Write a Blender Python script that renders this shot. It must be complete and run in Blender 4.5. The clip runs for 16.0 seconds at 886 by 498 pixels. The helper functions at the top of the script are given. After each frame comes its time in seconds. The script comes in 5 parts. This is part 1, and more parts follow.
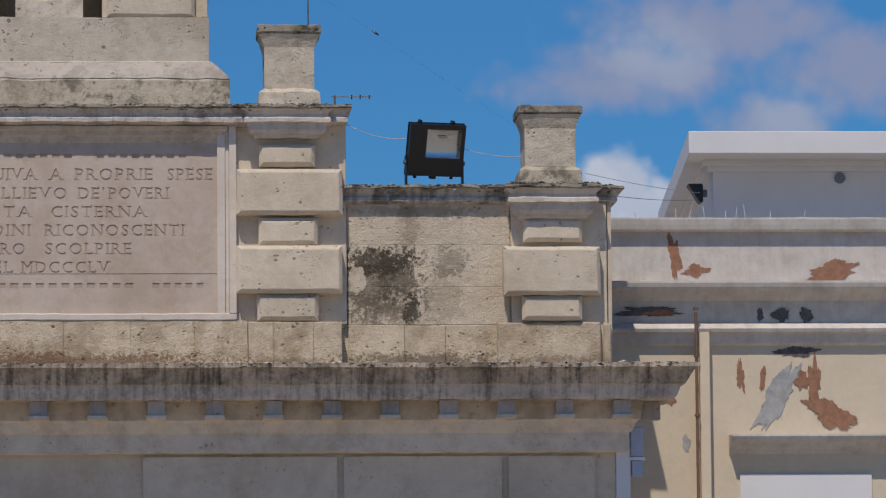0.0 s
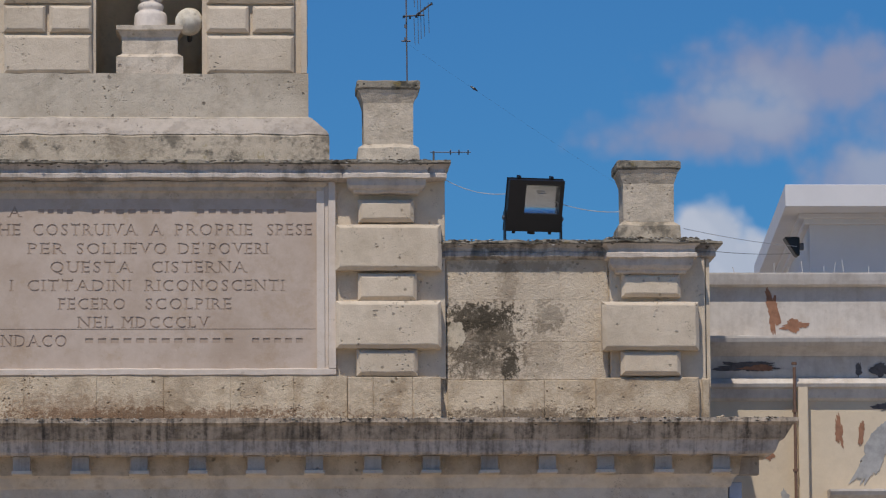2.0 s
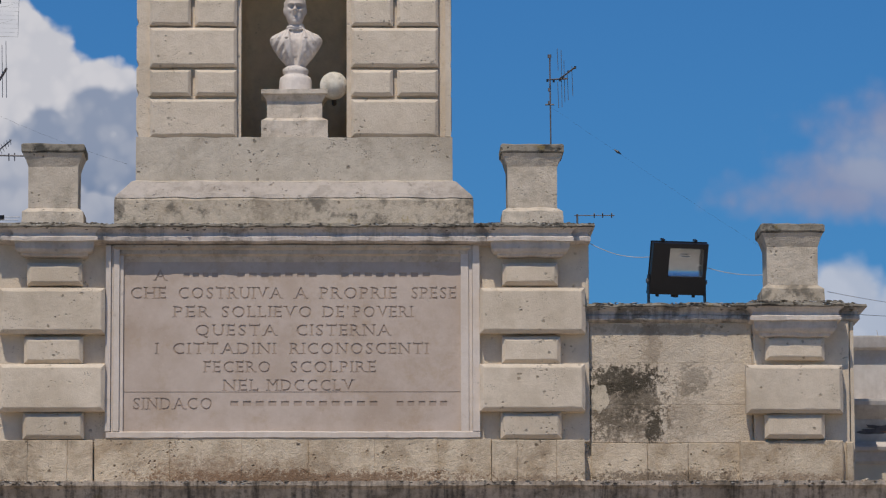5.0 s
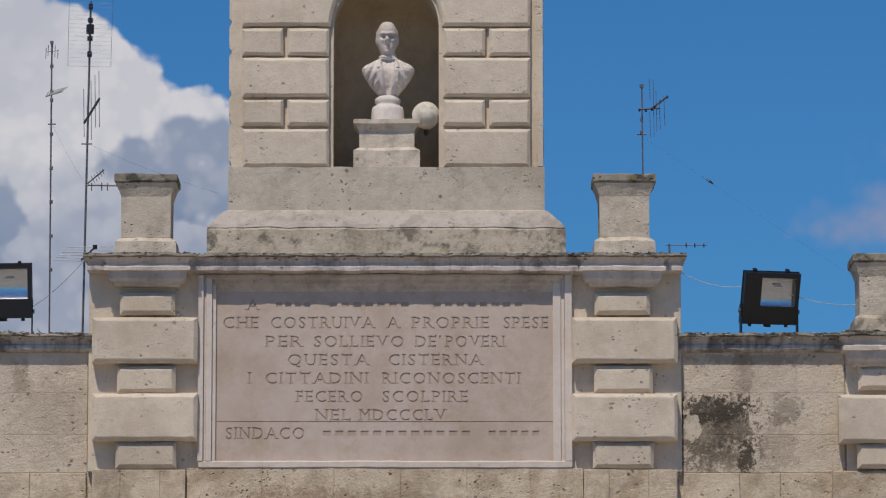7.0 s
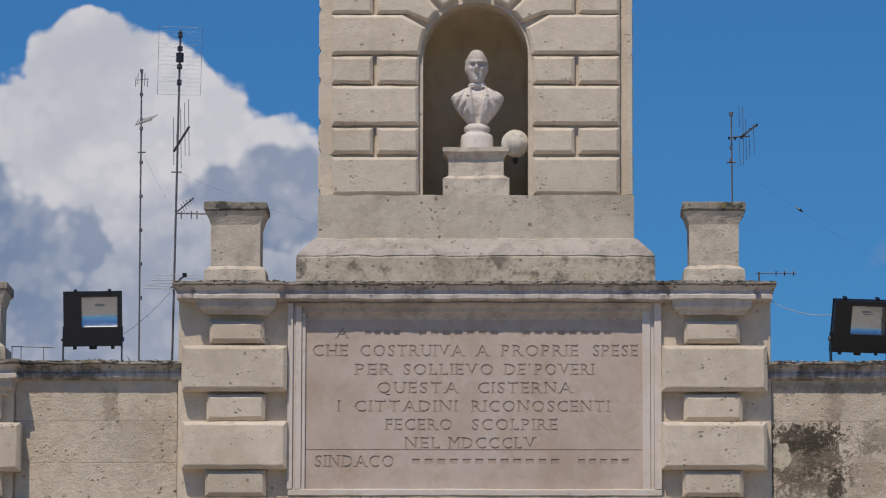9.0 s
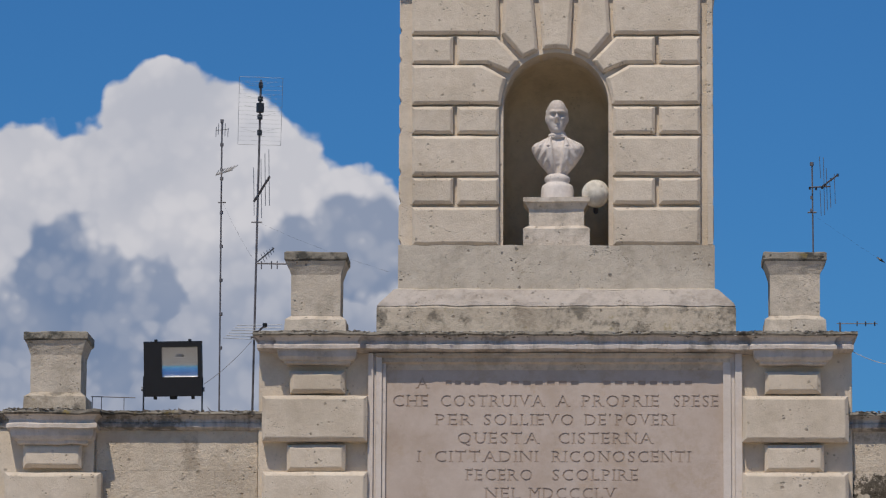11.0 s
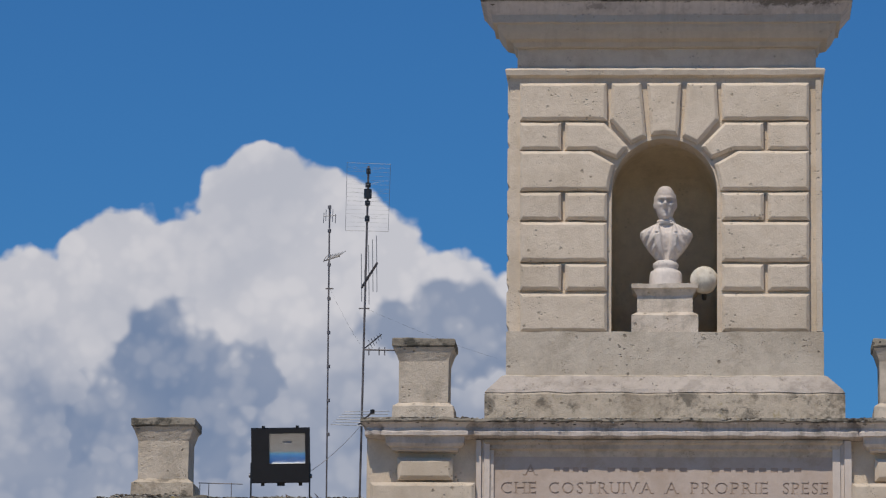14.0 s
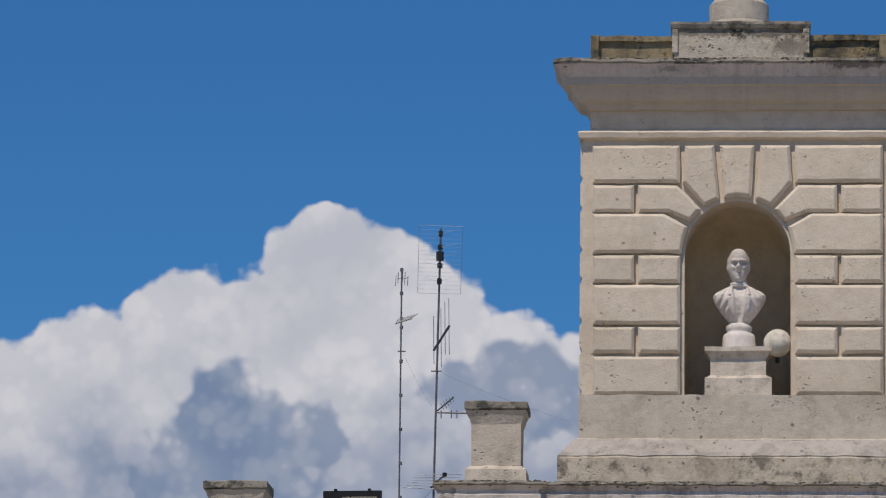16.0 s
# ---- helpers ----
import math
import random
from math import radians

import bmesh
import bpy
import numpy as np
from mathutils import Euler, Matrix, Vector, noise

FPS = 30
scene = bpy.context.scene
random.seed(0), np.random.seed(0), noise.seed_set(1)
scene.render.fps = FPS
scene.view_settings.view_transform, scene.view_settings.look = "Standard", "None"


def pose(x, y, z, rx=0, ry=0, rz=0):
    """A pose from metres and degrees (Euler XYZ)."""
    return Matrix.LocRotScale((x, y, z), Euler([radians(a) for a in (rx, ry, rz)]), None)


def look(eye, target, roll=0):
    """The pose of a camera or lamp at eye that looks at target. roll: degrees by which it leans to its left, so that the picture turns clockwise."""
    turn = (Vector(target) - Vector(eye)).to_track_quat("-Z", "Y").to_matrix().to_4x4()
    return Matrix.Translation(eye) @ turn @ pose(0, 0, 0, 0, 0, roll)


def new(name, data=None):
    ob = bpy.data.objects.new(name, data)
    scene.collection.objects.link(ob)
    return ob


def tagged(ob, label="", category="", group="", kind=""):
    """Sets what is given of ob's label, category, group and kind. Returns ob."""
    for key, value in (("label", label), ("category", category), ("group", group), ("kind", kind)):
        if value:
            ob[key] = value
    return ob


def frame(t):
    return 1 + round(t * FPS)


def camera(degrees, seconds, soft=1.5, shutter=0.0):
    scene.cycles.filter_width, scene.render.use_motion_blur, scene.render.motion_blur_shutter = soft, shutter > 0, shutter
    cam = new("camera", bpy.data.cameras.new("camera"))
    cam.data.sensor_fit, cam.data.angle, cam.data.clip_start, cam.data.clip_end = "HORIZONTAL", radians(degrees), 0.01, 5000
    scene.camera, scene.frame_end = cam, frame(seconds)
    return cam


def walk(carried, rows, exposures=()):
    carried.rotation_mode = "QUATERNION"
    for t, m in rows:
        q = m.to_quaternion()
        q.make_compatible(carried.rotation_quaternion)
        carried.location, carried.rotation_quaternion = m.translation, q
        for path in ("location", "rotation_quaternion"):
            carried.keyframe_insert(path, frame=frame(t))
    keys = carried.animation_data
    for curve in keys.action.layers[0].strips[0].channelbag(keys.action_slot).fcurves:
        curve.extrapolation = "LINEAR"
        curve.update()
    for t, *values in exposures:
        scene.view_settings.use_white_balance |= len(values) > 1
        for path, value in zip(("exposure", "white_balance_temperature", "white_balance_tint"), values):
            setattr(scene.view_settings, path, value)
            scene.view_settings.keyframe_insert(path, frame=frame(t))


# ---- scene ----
import functools

cam = camera(11.19, 16.0, soft=1.2)
# seconds, x, y, z, tilt, lean, turn
PATH = [
    (0, 0.143, -35.5, 1.54, 96.245, 0.496, -4.096),
    (0.5, 0.129, -35.526, 1.548, 96.391, 0.469, -3.813),
    (1, 0.116, -35.552, 1.556, 96.563, 0.44, -3.513),
    (1.5, 0.105, -35.575, 1.562, 96.728, 0.411, -3.22),
    (2, 0.093, -35.597, 1.568, 96.892, 0.379, -2.92),
    (2.5, 0.083, -35.616, 1.573, 97.04, 0.346, -2.627),
    (3, 0.073, -35.634, 1.578, 97.194, 0.312, -2.332),
    (3.5, 0.063, -35.648, 1.581, 97.317, 0.276, -2.042),
    (4, 0.054, -35.661, 1.584, 97.411, 0.238, -1.743),
    (6.5, 0.012, -35.696, 1.594, 97.972, 0.055, -0.382),
    (7, 0.003, -35.697, 1.595, 98.015, 0.013, -0.091),
    (7.5, -0.005, -35.698, 1.595, 98.059, -0.025, 0.171),
    (8, -0.015, -35.696, 1.596, 98.152, -0.066, 0.453),
    (8.5, -0.024, -35.694, 1.596, 98.252, -0.105, 0.707),
    (9, -0.033, -35.69, 1.597, 98.368, -0.146, 0.972),
    (11.5, -0.088, -35.655, 1.605, 99.164, -0.342, 2.129),
    (12, -0.101, -35.645, 1.607, 99.321, -0.382, 2.343),
    (12.5, -0.113, -35.634, 1.61, 99.477, -0.42, 2.539),
    (13, -0.128, -35.622, 1.614, 99.683, -0.461, 2.739),
    (13.5, -0.142, -35.609, 1.619, 99.868, -0.498, 2.918),
    (14, -0.159, -35.594, 1.624, 100.067, -0.543, 3.128),
    (14.5, -0.176, -35.579, 1.629, 100.25, -0.585, 3.321),
    (15, -0.196, -35.562, 1.636, 100.444, -0.632, 3.529),
    (15.5, -0.215, -35.545, 1.643, 100.631, -0.675, 3.713),
    (16, -0.237, -35.526, 1.651, 100.829, -0.722, 3.911),
]
walk(cam, [(t, pose(x, y, z, rx, ry, rz)) for t, x, y, z, rx, ry, rz in PATH])

# ---- world, sun ----
EYE, DIST, PITCH, LONG = 1.6, 35.7, radians(8.5), 8000.0
SUN_WAY = Vector((0.20, 0.55, -1.0)).normalized()
SUN_EL = math.asin(-SUN_WAY.z)


def add(nt, kind, **values):
    node = nt.nodes.new(kind)
    for key, value in values.items():
        if key.startswith("in_"):
            node.inputs[int(key[3:])].default_value = value
        else:
            setattr(node, key, value)
    return node


def maths(nt, op, a, b=None, c=None, clamp=False):
    node = nt.nodes.new("ShaderNodeMath")
    node.operation, node.use_clamp = op, clamp
    for i, v in enumerate((a, b, c)):
        if v is None:
            continue
        if isinstance(v, (int, float)):
            node.inputs[i].default_value = v
        else:
            nt.links.new(v, node.inputs[i])
    return node.outputs[0]


def mixed(nt, fac, a, b, how="MIX"):
    node = nt.nodes.new("ShaderNodeMix")
    node.data_type, node.blend_type = "RGBA", how
    for i, v in ((0, fac), (6, a), (7, b)):
        if isinstance(v, (int, float)):
            node.inputs[i].default_value = v
        elif isinstance(v, tuple):
            node.inputs[i].default_value = (*v, 1) if len(v) == 3 else v
        else:
            nt.links.new(v, node.inputs[i])
    return node.outputs[2]


def ramp(nt, fac, lo, hi):
    node = nt.nodes.new("ShaderNodeMapRange")
    node.interpolation_type = "SMOOTHSTEP"
    nt.links.new(fac, node.inputs[0])
    node.inputs[1].default_value, node.inputs[2].default_value = lo, hi
    return node.outputs[0]


def noise_of(nt, vec, scale, detail=4, rough=0.55, stretch=None, warp=0.0):
    if stretch:
        m = add(nt, "ShaderNodeMapping")
        m.inputs["Scale"].default_value = stretch
        nt.links.new(vec, m.inputs["Vector"])
        vec = m.outputs[0]
    n = add(nt, "ShaderNodeTexNoise")
    n.inputs["Scale"].default_value, n.inputs["Detail"].default_value, n.inputs["Roughness"].default_value = scale, detail, rough
    n.inputs["Distortion"].default_value = warp
    nt.links.new(vec, n.inputs["Vector"])
    return n.outputs["Fac"]


def make_world():
    world = bpy.data.worlds.new("sky")
    scene.world = world
    world.use_nodes = True
    nt = world.node_tree
    nt.nodes.clear()
    out, bg = add(nt, "ShaderNodeOutputWorld"), add(nt, "ShaderNodeBackground")
    sky = add(nt, "ShaderNodeTexSky")
    sky.sky_type, sky.sun_disc = "NISHITA", False
    sky.sun_elevation, sky.sun_rotation = SUN_EL, math.atan2(-SUN_WAY.x, -SUN_WAY.y)
    sky.air_density, sky.dust_density, sky.ozone_density = 1.0, 0.2, 3.0
    way = add(nt, "ShaderNodeTexCoord").outputs["Generated"]

    def dot(v):
        n = add(nt, "ShaderNodeVectorMath", operation="DOT_PRODUCT")
        nt.links.new(way, n.inputs[0])
        n.inputs[1].default_value = v
        return n.outputs["Value"]

    ahead = maths(nt, "MAXIMUM", dot((0, math.cos(PITCH), math.sin(PITCH))), 0.05)
    # bearing and height of a way in thousandths from the middle of the view
    side = maths(nt, "DIVIDE", dot((1000, 0, 0)), ahead)
    high = maths(nt, "DIVIDE", dot((0, -1000 * math.sin(PITCH), 1000 * math.cos(PITCH))), ahead)
    comb = add(nt, "ShaderNodeCombineXYZ")
    nt.links.new(side, comb.inputs[0]), nt.links.new(high, comb.inputs[1])
    flat = comb.outputs[0]
    n1 = noise_of(nt, flat, 0.045, 4, 0.5)
    n2 = noise_of(nt, flat, 0.16, 3, 0.5)

    def puffs(scale, swirl):
        """Rounded heads that swell outwards, 0 in the creases."""
        bend = add(nt, "ShaderNodeTexNoise")
        bend.inputs["Scale"].default_value, bend.inputs["Detail"].default_value = scale * 0.7, 2
        nt.links.new(flat, bend.inputs["Vector"])
        shift = add(nt, "ShaderNodeVectorMath", operation="MULTIPLY_ADD")
        nt.links.new(bend.outputs["Color"], shift.inputs[0]), nt.links.new(flat, shift.inputs[2])
        shift.inputs[1].default_value = (swirl / scale, swirl / scale, 0)
        v = add(nt, "ShaderNodeTexVoronoi")
        v.feature, v.voronoi_dimensions = "SMOOTH_F1", "2D"
        v.inputs["Scale"].default_value, v.inputs["Smoothness"].default_value = scale, 0.35
        nt.links.new(shift.outputs[0], v.inputs["Vector"])
        return maths(nt, "SUBTRACT", 0.55, v.outputs["Distance"])

    big_puff, small_puff = puffs(0.11, 0.5), puffs(0.30, 0.5)
    heads = maths(nt, "MULTIPLY_ADD", small_puff, 0.4, big_puff)
    lumpy = maths(nt, "ADD", maths(nt, "MULTIPLY", maths(nt, "SUBTRACT", n1, 0.5), 0.55), maths(nt, "MULTIPLY", maths(nt, "SUBTRACT", n2, 0.5), 0.25))
    lumpy = maths(nt, "MULTIPLY_ADD", maths(nt, "SUBTRACT", heads, 0.2), 0.26, lumpy)

    def blobs(rows):
        field = None
        for u, v, r, tall in rows:
            m = add(nt, "ShaderNodeMapping")
            m.vector_type = "POINT"
            m.inputs["Location"].default_value = (-(u - 1392) / 8, -(774 - v) / 8 / tall, 0)
            m.inputs["Scale"].default_value = (1, 1 / tall, 0)
            nt.links.new(flat, m.inputs["Vector"])
            ln = add(nt, "ShaderNodeVectorMath", operation="LENGTH")
            nt.links.new(m.outputs[0], ln.inputs[0])
            one = maths(nt, "MULTIPLY_ADD", ln.outputs["Value"], -8.0 / r, 1.0)
            field = one if field is None else maths(nt, "SMOOTH_MAX", field, one, 0.12)
        return field

    # the heaped cloud
    heap = blobs([(622, 472, 110, 1), (712, 550, 155, 1), (368, 594, 116, 1), (500, 600, 110, 1), (205, 690, 140, 1), (20, 768, 180, 1), (-220, 780, 200, 1),
                  (790, 640, 170, 1), (480, 740, 250, 1), (945, 685, 134, 1), (1095, 724, 135, 1), (700, 900, 330, 1), (150, 980, 330, 1), (1100, 960, 240, 1), (-300, 1000, 330, 1)])
    small = blobs([(2275, 985, 85, 1.1), (2330, 1060, 110, 1), (2420, 1050, 90, 1), (2300, 1150, 120, 1)])
    veil = blobs([(2330, 770, 270, 0.3), (2250, 795, 230, 0.3), (2470, 700, 330, 0.36), (2560, 860, 160, 0.5), (2740, 760, 300, 0.4)])
    body = ramp(nt, maths(nt, "ADD", heap, maths(nt, "MULTIPLY", lumpy, 0.62)), 0.0, 0.10)
    body2 = maths(nt, "MULTIPLY", ramp(nt, maths(nt, "ADD", small, lumpy), 0.0, 0.45), 0.72)
    soft = maths(nt, "MULTIPLY", ramp(nt, maths(nt, "ADD", veil, maths(nt, "MULTIPLY", lumpy, 1.3)), 0.0, 0.8), 0.7)
    # the shaded bellies of the cloud: heaped upper edges, soft below
    belly = blobs([(446, 700, 70, 1.0), (420, 752, 80, 0.9), (520, 745, 85, 0.8), (590, 790, 100, 0.7), (500, 800, 160, 0.6), (480, 870, 210, 0.55), (380, 850, 150, 0.7), (944, 660, 75, 0.8), (1015, 690, 70, 1.0), (870, 690, 80, 0.6), (980, 740, 120, 0.7)])
    low = blobs([(60, 1000, 420, 0.5), (560, 985, 420, 0.5), (1050, 960, 320, 0.6), (-250, 960, 330, 0.5), (330, 880, 260, 0.4)])
    n3 = noise_of(nt, flat, 0.032, 4, 0.5)
    drift = maths(nt, "MULTIPLY_ADD", heads, -0.55, maths(nt, "MULTIPLY", maths(nt, "SUBTRACT", n3, 0.5), 1.5))
    shade = maths(nt, "MULTIPLY", ramp(nt, maths(nt, "ADD", belly, drift), -0.14, 0.30), 0.95)
    under = maths(nt, "MULTIPLY", ramp(nt, maths(nt, "MULTIPLY_ADD", maths(nt, "SUBTRACT", n3, 0.5), 2.4, low), -0.6, 0.5), 0.78)
    shade = maths(nt, "MAXIMUM", shade, under)
    curl = ramp(nt, noise_of(nt, flat, 0.028, 4, 0.5, warp=0.5), 0.34, 0.62)
    white = mixed(nt, maths(nt, "MULTIPLY_ADD", curl, 0.55, 0.45), CLOUD_GREY, CLOUD_WHITE)
    puff = ramp(nt, maths(nt, "MULTIPLY_ADD", small_puff, 0.5, big_puff), 0.0, 0.5)
    white = mixed(nt, maths(nt, "MULTIPLY", maths(nt, "SUBTRACT", 1.0, puff), 0.30), white, CLOUD_GREY)
    cloud = mixed(nt, shade, white, mixed(nt, maths(nt, "MULTIPLY_ADD", curl, 0.35, maths(nt, "MULTIPLY", puff, 0.3)), CLOUD_BELLY, CLOUD_GREY))
    blue = mixed(nt, 1.0, sky.outputs[0], SKY_TINT, "MULTIPLY")
    thick = ramp(nt, maths(nt, "ADD", blobs([(2350, 740, 150, 0.6), (2580, 850, 110, 0.7)]), maths(nt, "MULTIPLY", lumpy, 0.8)), 0.0, 0.8)
    col = mixed(nt, soft, blue, mixed(nt, thick, CLOUD_VEIL, (0.54, 0.545, 0.65)))
    col = mixed(nt, body2, col, cloud)
    col = mixed(nt, body, col, cloud)
    nt.links.new(col, bg.inputs[0])
    bg.inputs[1].default_value = 1.0
    nt.links.new(bg.outputs[0], out.inputs[0])


SKY_TINT = (0.0265, 0.0655, 0.105)
CLOUD_WHITE, CLOUD_GREY, CLOUD_BELLY, CLOUD_VEIL = (0.86, 0.85, 0.90), (0.56, 0.595, 0.70), (0.215, 0.305, 0.49), (0.43, 0.42, 0.56)
make_world()
sun = new("sun", bpy.data.lights.new("sun", "SUN"))
sun.data.energy, sun.data.angle, sun.data.color = 4.3, radians(0.53), (1.0, 0.90, 0.78)
sun.matrix_world = look((0, 0, 60), Vector((0, 0, 60)) + SUN_WAY)
scene.view_settings.exposure = -0.5


# ---- materials ----
def material(name, rough=0.9, metal=0.0):
    m = bpy.data.materials.new(name)
    m.use_nodes = True
    nt = m.node_tree
    b = nt.nodes["Principled BSDF"]
    b.inputs["Roughness"].default_value, b.inputs["Metallic"].default_value = rough, metal
    return m, nt, b


def relief(nt, b, height, strength, dist):
    n = add(nt, "ShaderNodeBump")
    n.inputs["Strength"].default_value, n.inputs["Distance"].default_value = strength, dist
    nt.links.new(height, n.inputs["Height"])
    nt.links.new(n.outputs[0], b.inputs["Normal"])


def place(nt):
    return add(nt, "ShaderNodeNewGeometry").outputs["Position"]


def stone(name, base, dark, grime=0.3, pits=0.6, streaks=0.0, lichen=0.0, moss=None, rust=0.0, streak_col=(0.05, 0.042, 0.036), bump=0.008, vary=0.12):
    """Weathered limestone: base and dark tones, grime blotches, pits, streaks that run down, yellow and black lichen."""
    m, nt, b = material(name)
    p = place(nt)
    big = noise_of(nt, p, 1.7, 6, 0.62)
    mid = noise_of(nt, p, 9, 6, 0.65)
    fine = noise_of(nt, p, 70, 4, 0.7)
    col = mixed(nt, ramp(nt, mid, 0.3, 0.75), base, tuple(a * 0.8 + c * 0.2 for a, c in zip(base, dark)))
    col = mixed(nt, maths(nt, "MULTIPLY", ramp(nt, big, 0.45, 0.7), grime), col, dark)
    if rust:
        col = mixed(nt, maths(nt, "MULTIPLY", ramp(nt, noise_of(nt, p, 4.3, 6, 0.7), 0.5, 0.72), rust), col, (0.36, 0.24, 0.12))
    # pits
    v = add(nt, "ShaderNodeTexVoronoi")
    v.inputs["Scale"].default_value = 26
    wob = add(nt, "ShaderNodeVectorMath", operation="MULTIPLY_ADD")
    nz = add(nt, "ShaderNodeTexNoise")
    nz.inputs["Scale"].default_value = 14
    nt.links.new(p, nz.inputs["Vector"]), nt.links.new(nz.outputs["Color"], wob.inputs[0])
    wob.inputs[1].default_value = (0.035, 0.035, 0.03)
    nt.links.new(p, wob.inputs[2]), nt.links.new(wob.outputs[0], v.inputs["Vector"])
    hole = maths(nt, "MULTIPLY", maths(nt, "SUBTRACT", 1.0, ramp(nt, v.outputs["Distance"], 0.08, 0.3)), ramp(nt, noise_of(nt, p, 4.5, 3), 0.56, 0.66))
    w2 = add(nt, "ShaderNodeTexVoronoi")
    w2.inputs["Scale"].default_value = 62
    nt.links.new(wob.outputs[0], w2.inputs["Vector"])
    hole2 = maths(nt, "MULTIPLY", maths(nt, "SUBTRACT", 1.0, ramp(nt, w2.outputs["Distance"], 0.12, 0.36)), ramp(nt, noise_of(nt, p, 7, 3), 0.58, 0.66))
    hole = maths(nt, "MAXIMUM", hole, maths(nt, "MULTIPLY", hole2, 0.8))
    w3 = add(nt, "ShaderNodeTexVoronoi")
    w3.inputs["Scale"].default_value = 11
    nt.links.new(wob.outputs[0], w3.inputs["Vector"])
    chip = maths(nt, "MULTIPLY", maths(nt, "SUBTRACT", 1.0, ramp(nt, maths(nt, "MULTIPLY_ADD", fine, 0.22, w3.outputs["Distance"]), 0.18, 0.3)), ramp(nt, noise_of(nt, p, 3.6, 3), 0.49, 0.6))
    hole = maths(nt, "MAXIMUM", hole, maths(nt, "MULTIPLY", chip, 0.85))
    col = mixed(nt, maths(nt, "MULTIPLY", hole, min(1.0, 0.95 * pits)), col, tuple(c * 0.42 for c in dark))
    cloudy = ramp(nt, noise_of(nt, p, 13, 5, 0.6, warp=0.5), 0.42, 0.66)
    col = mixed(nt, maths(nt, "MULTIPLY", cloudy, 0.3), col, tuple(a * 0.45 + c * 0.55 for a, c in zip(base, dark)))
    grain = add(nt, "ShaderNodeTexNoise")
    grain.inputs["Scale"].default_value, grain.inputs["Detail"].default_value, grain.inputs["Roughness"].default_value = 55, 5, 0.75
    nt.links.new(p, grain.inputs["Vector"])
    speck = ramp(nt, grain.outputs["Fac"], 0.56, 0.7)
    col = mixed(nt, maths(nt, "MULTIPLY", speck, 0.16 * pits + 0.06), col, tuple(c * 0.62 for c in dark))
    pale = ramp(nt, noise_of(nt, p, 38, 4, 0.7), 0.6, 0.72)
    blot = ramp(nt, noise_of(nt, p, 4.2, 8, 0.72), 0.5, 0.66)
    col = mixed(nt, maths(nt, "MULTIPLY", blot, grime * 0.6), col, dark)
    col = mixed(nt, maths(nt, "MULTIPLY", pale, 0.3), col, tuple(min(0.8, c * 1.18) for c in base))
    if streaks:
        run = noise_of(nt, p, 1.0, 3, 0.6, stretch=(6.5, 0, 0.9))
        run2 = noise_of(nt, p, 1.0, 4, 0.6, stretch=(24, 0, 2.8))
        run3 = noise_of(nt, p, 30, 4, 0.7)
        blend = maths(nt, "MULTIPLY_ADD", run2, 0.55, maths(nt, "MULTIPLY_ADD", run3, 0.32, maths(nt, "MULTIPLY", run, 0.55)))
        mask = maths(nt, "MULTIPLY", ramp(nt, blend, 0.64, 0.90), streaks)
        col = mixed(nt, mask, col, streak_col)
    if lichen:
        spots = ramp(nt, maths(nt, "MULTIPLY_ADD", noise_of(nt, p, 3.4, 3), 0.5, maths(nt, "MULTIPLY", noise_of(nt, p, 13, 6, 0.68), 0.6)), 0.54, 0.66)
        col = mixed(nt, maths(nt, "MULTIPLY", spots, lichen), col, (0.06, 0.057, 0.045))
        gold = ramp(nt, noise_of(nt, p, 6, 5, 0.7), 0.6, 0.7)
        col = mixed(nt, maths(nt, "MULTIPLY", gold, lichen * 0.8), col, (0.27, 0.20, 0.055))
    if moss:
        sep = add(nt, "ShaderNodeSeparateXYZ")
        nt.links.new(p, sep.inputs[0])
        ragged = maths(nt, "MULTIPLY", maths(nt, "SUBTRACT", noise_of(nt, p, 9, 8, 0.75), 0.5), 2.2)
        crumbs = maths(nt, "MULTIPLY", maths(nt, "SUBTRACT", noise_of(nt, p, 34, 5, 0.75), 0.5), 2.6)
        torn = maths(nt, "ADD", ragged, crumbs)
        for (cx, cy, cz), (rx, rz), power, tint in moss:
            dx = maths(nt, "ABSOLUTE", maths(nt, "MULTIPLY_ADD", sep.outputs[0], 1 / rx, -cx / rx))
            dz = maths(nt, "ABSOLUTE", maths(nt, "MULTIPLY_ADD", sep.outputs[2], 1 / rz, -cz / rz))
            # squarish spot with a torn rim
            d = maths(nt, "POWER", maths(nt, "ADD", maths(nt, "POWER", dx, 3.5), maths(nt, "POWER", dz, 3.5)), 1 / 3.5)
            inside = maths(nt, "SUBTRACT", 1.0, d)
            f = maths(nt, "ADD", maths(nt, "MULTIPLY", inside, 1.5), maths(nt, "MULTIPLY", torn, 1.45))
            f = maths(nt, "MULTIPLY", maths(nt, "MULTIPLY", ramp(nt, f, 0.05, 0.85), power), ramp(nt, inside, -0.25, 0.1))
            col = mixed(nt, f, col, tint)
    rnd = add(nt, "ShaderNodeObjectInfo").outputs["Random"]
    tone = maths(nt, "MULTIPLY_ADD", rnd, vary, 1.0 - vary * 0.5)
    hsv = add(nt, "ShaderNodeHueSaturation")
    nt.links.new(col, hsv.inputs["Color"]), nt.links.new(tone, hsv.inputs["Value"])
    nt.links.new(hsv.outputs[0], b.inputs["Base Color"])
    lumps = noise_of(nt, p, 34, 5, 0.6)
    h = maths(nt, "ADD", maths(nt, "MULTIPLY", mid, 0.45), maths(nt, "MULTIPLY", lumps, 0.3))
    h = maths(nt, "MULTIPLY_ADD", fine, 0.3, h)
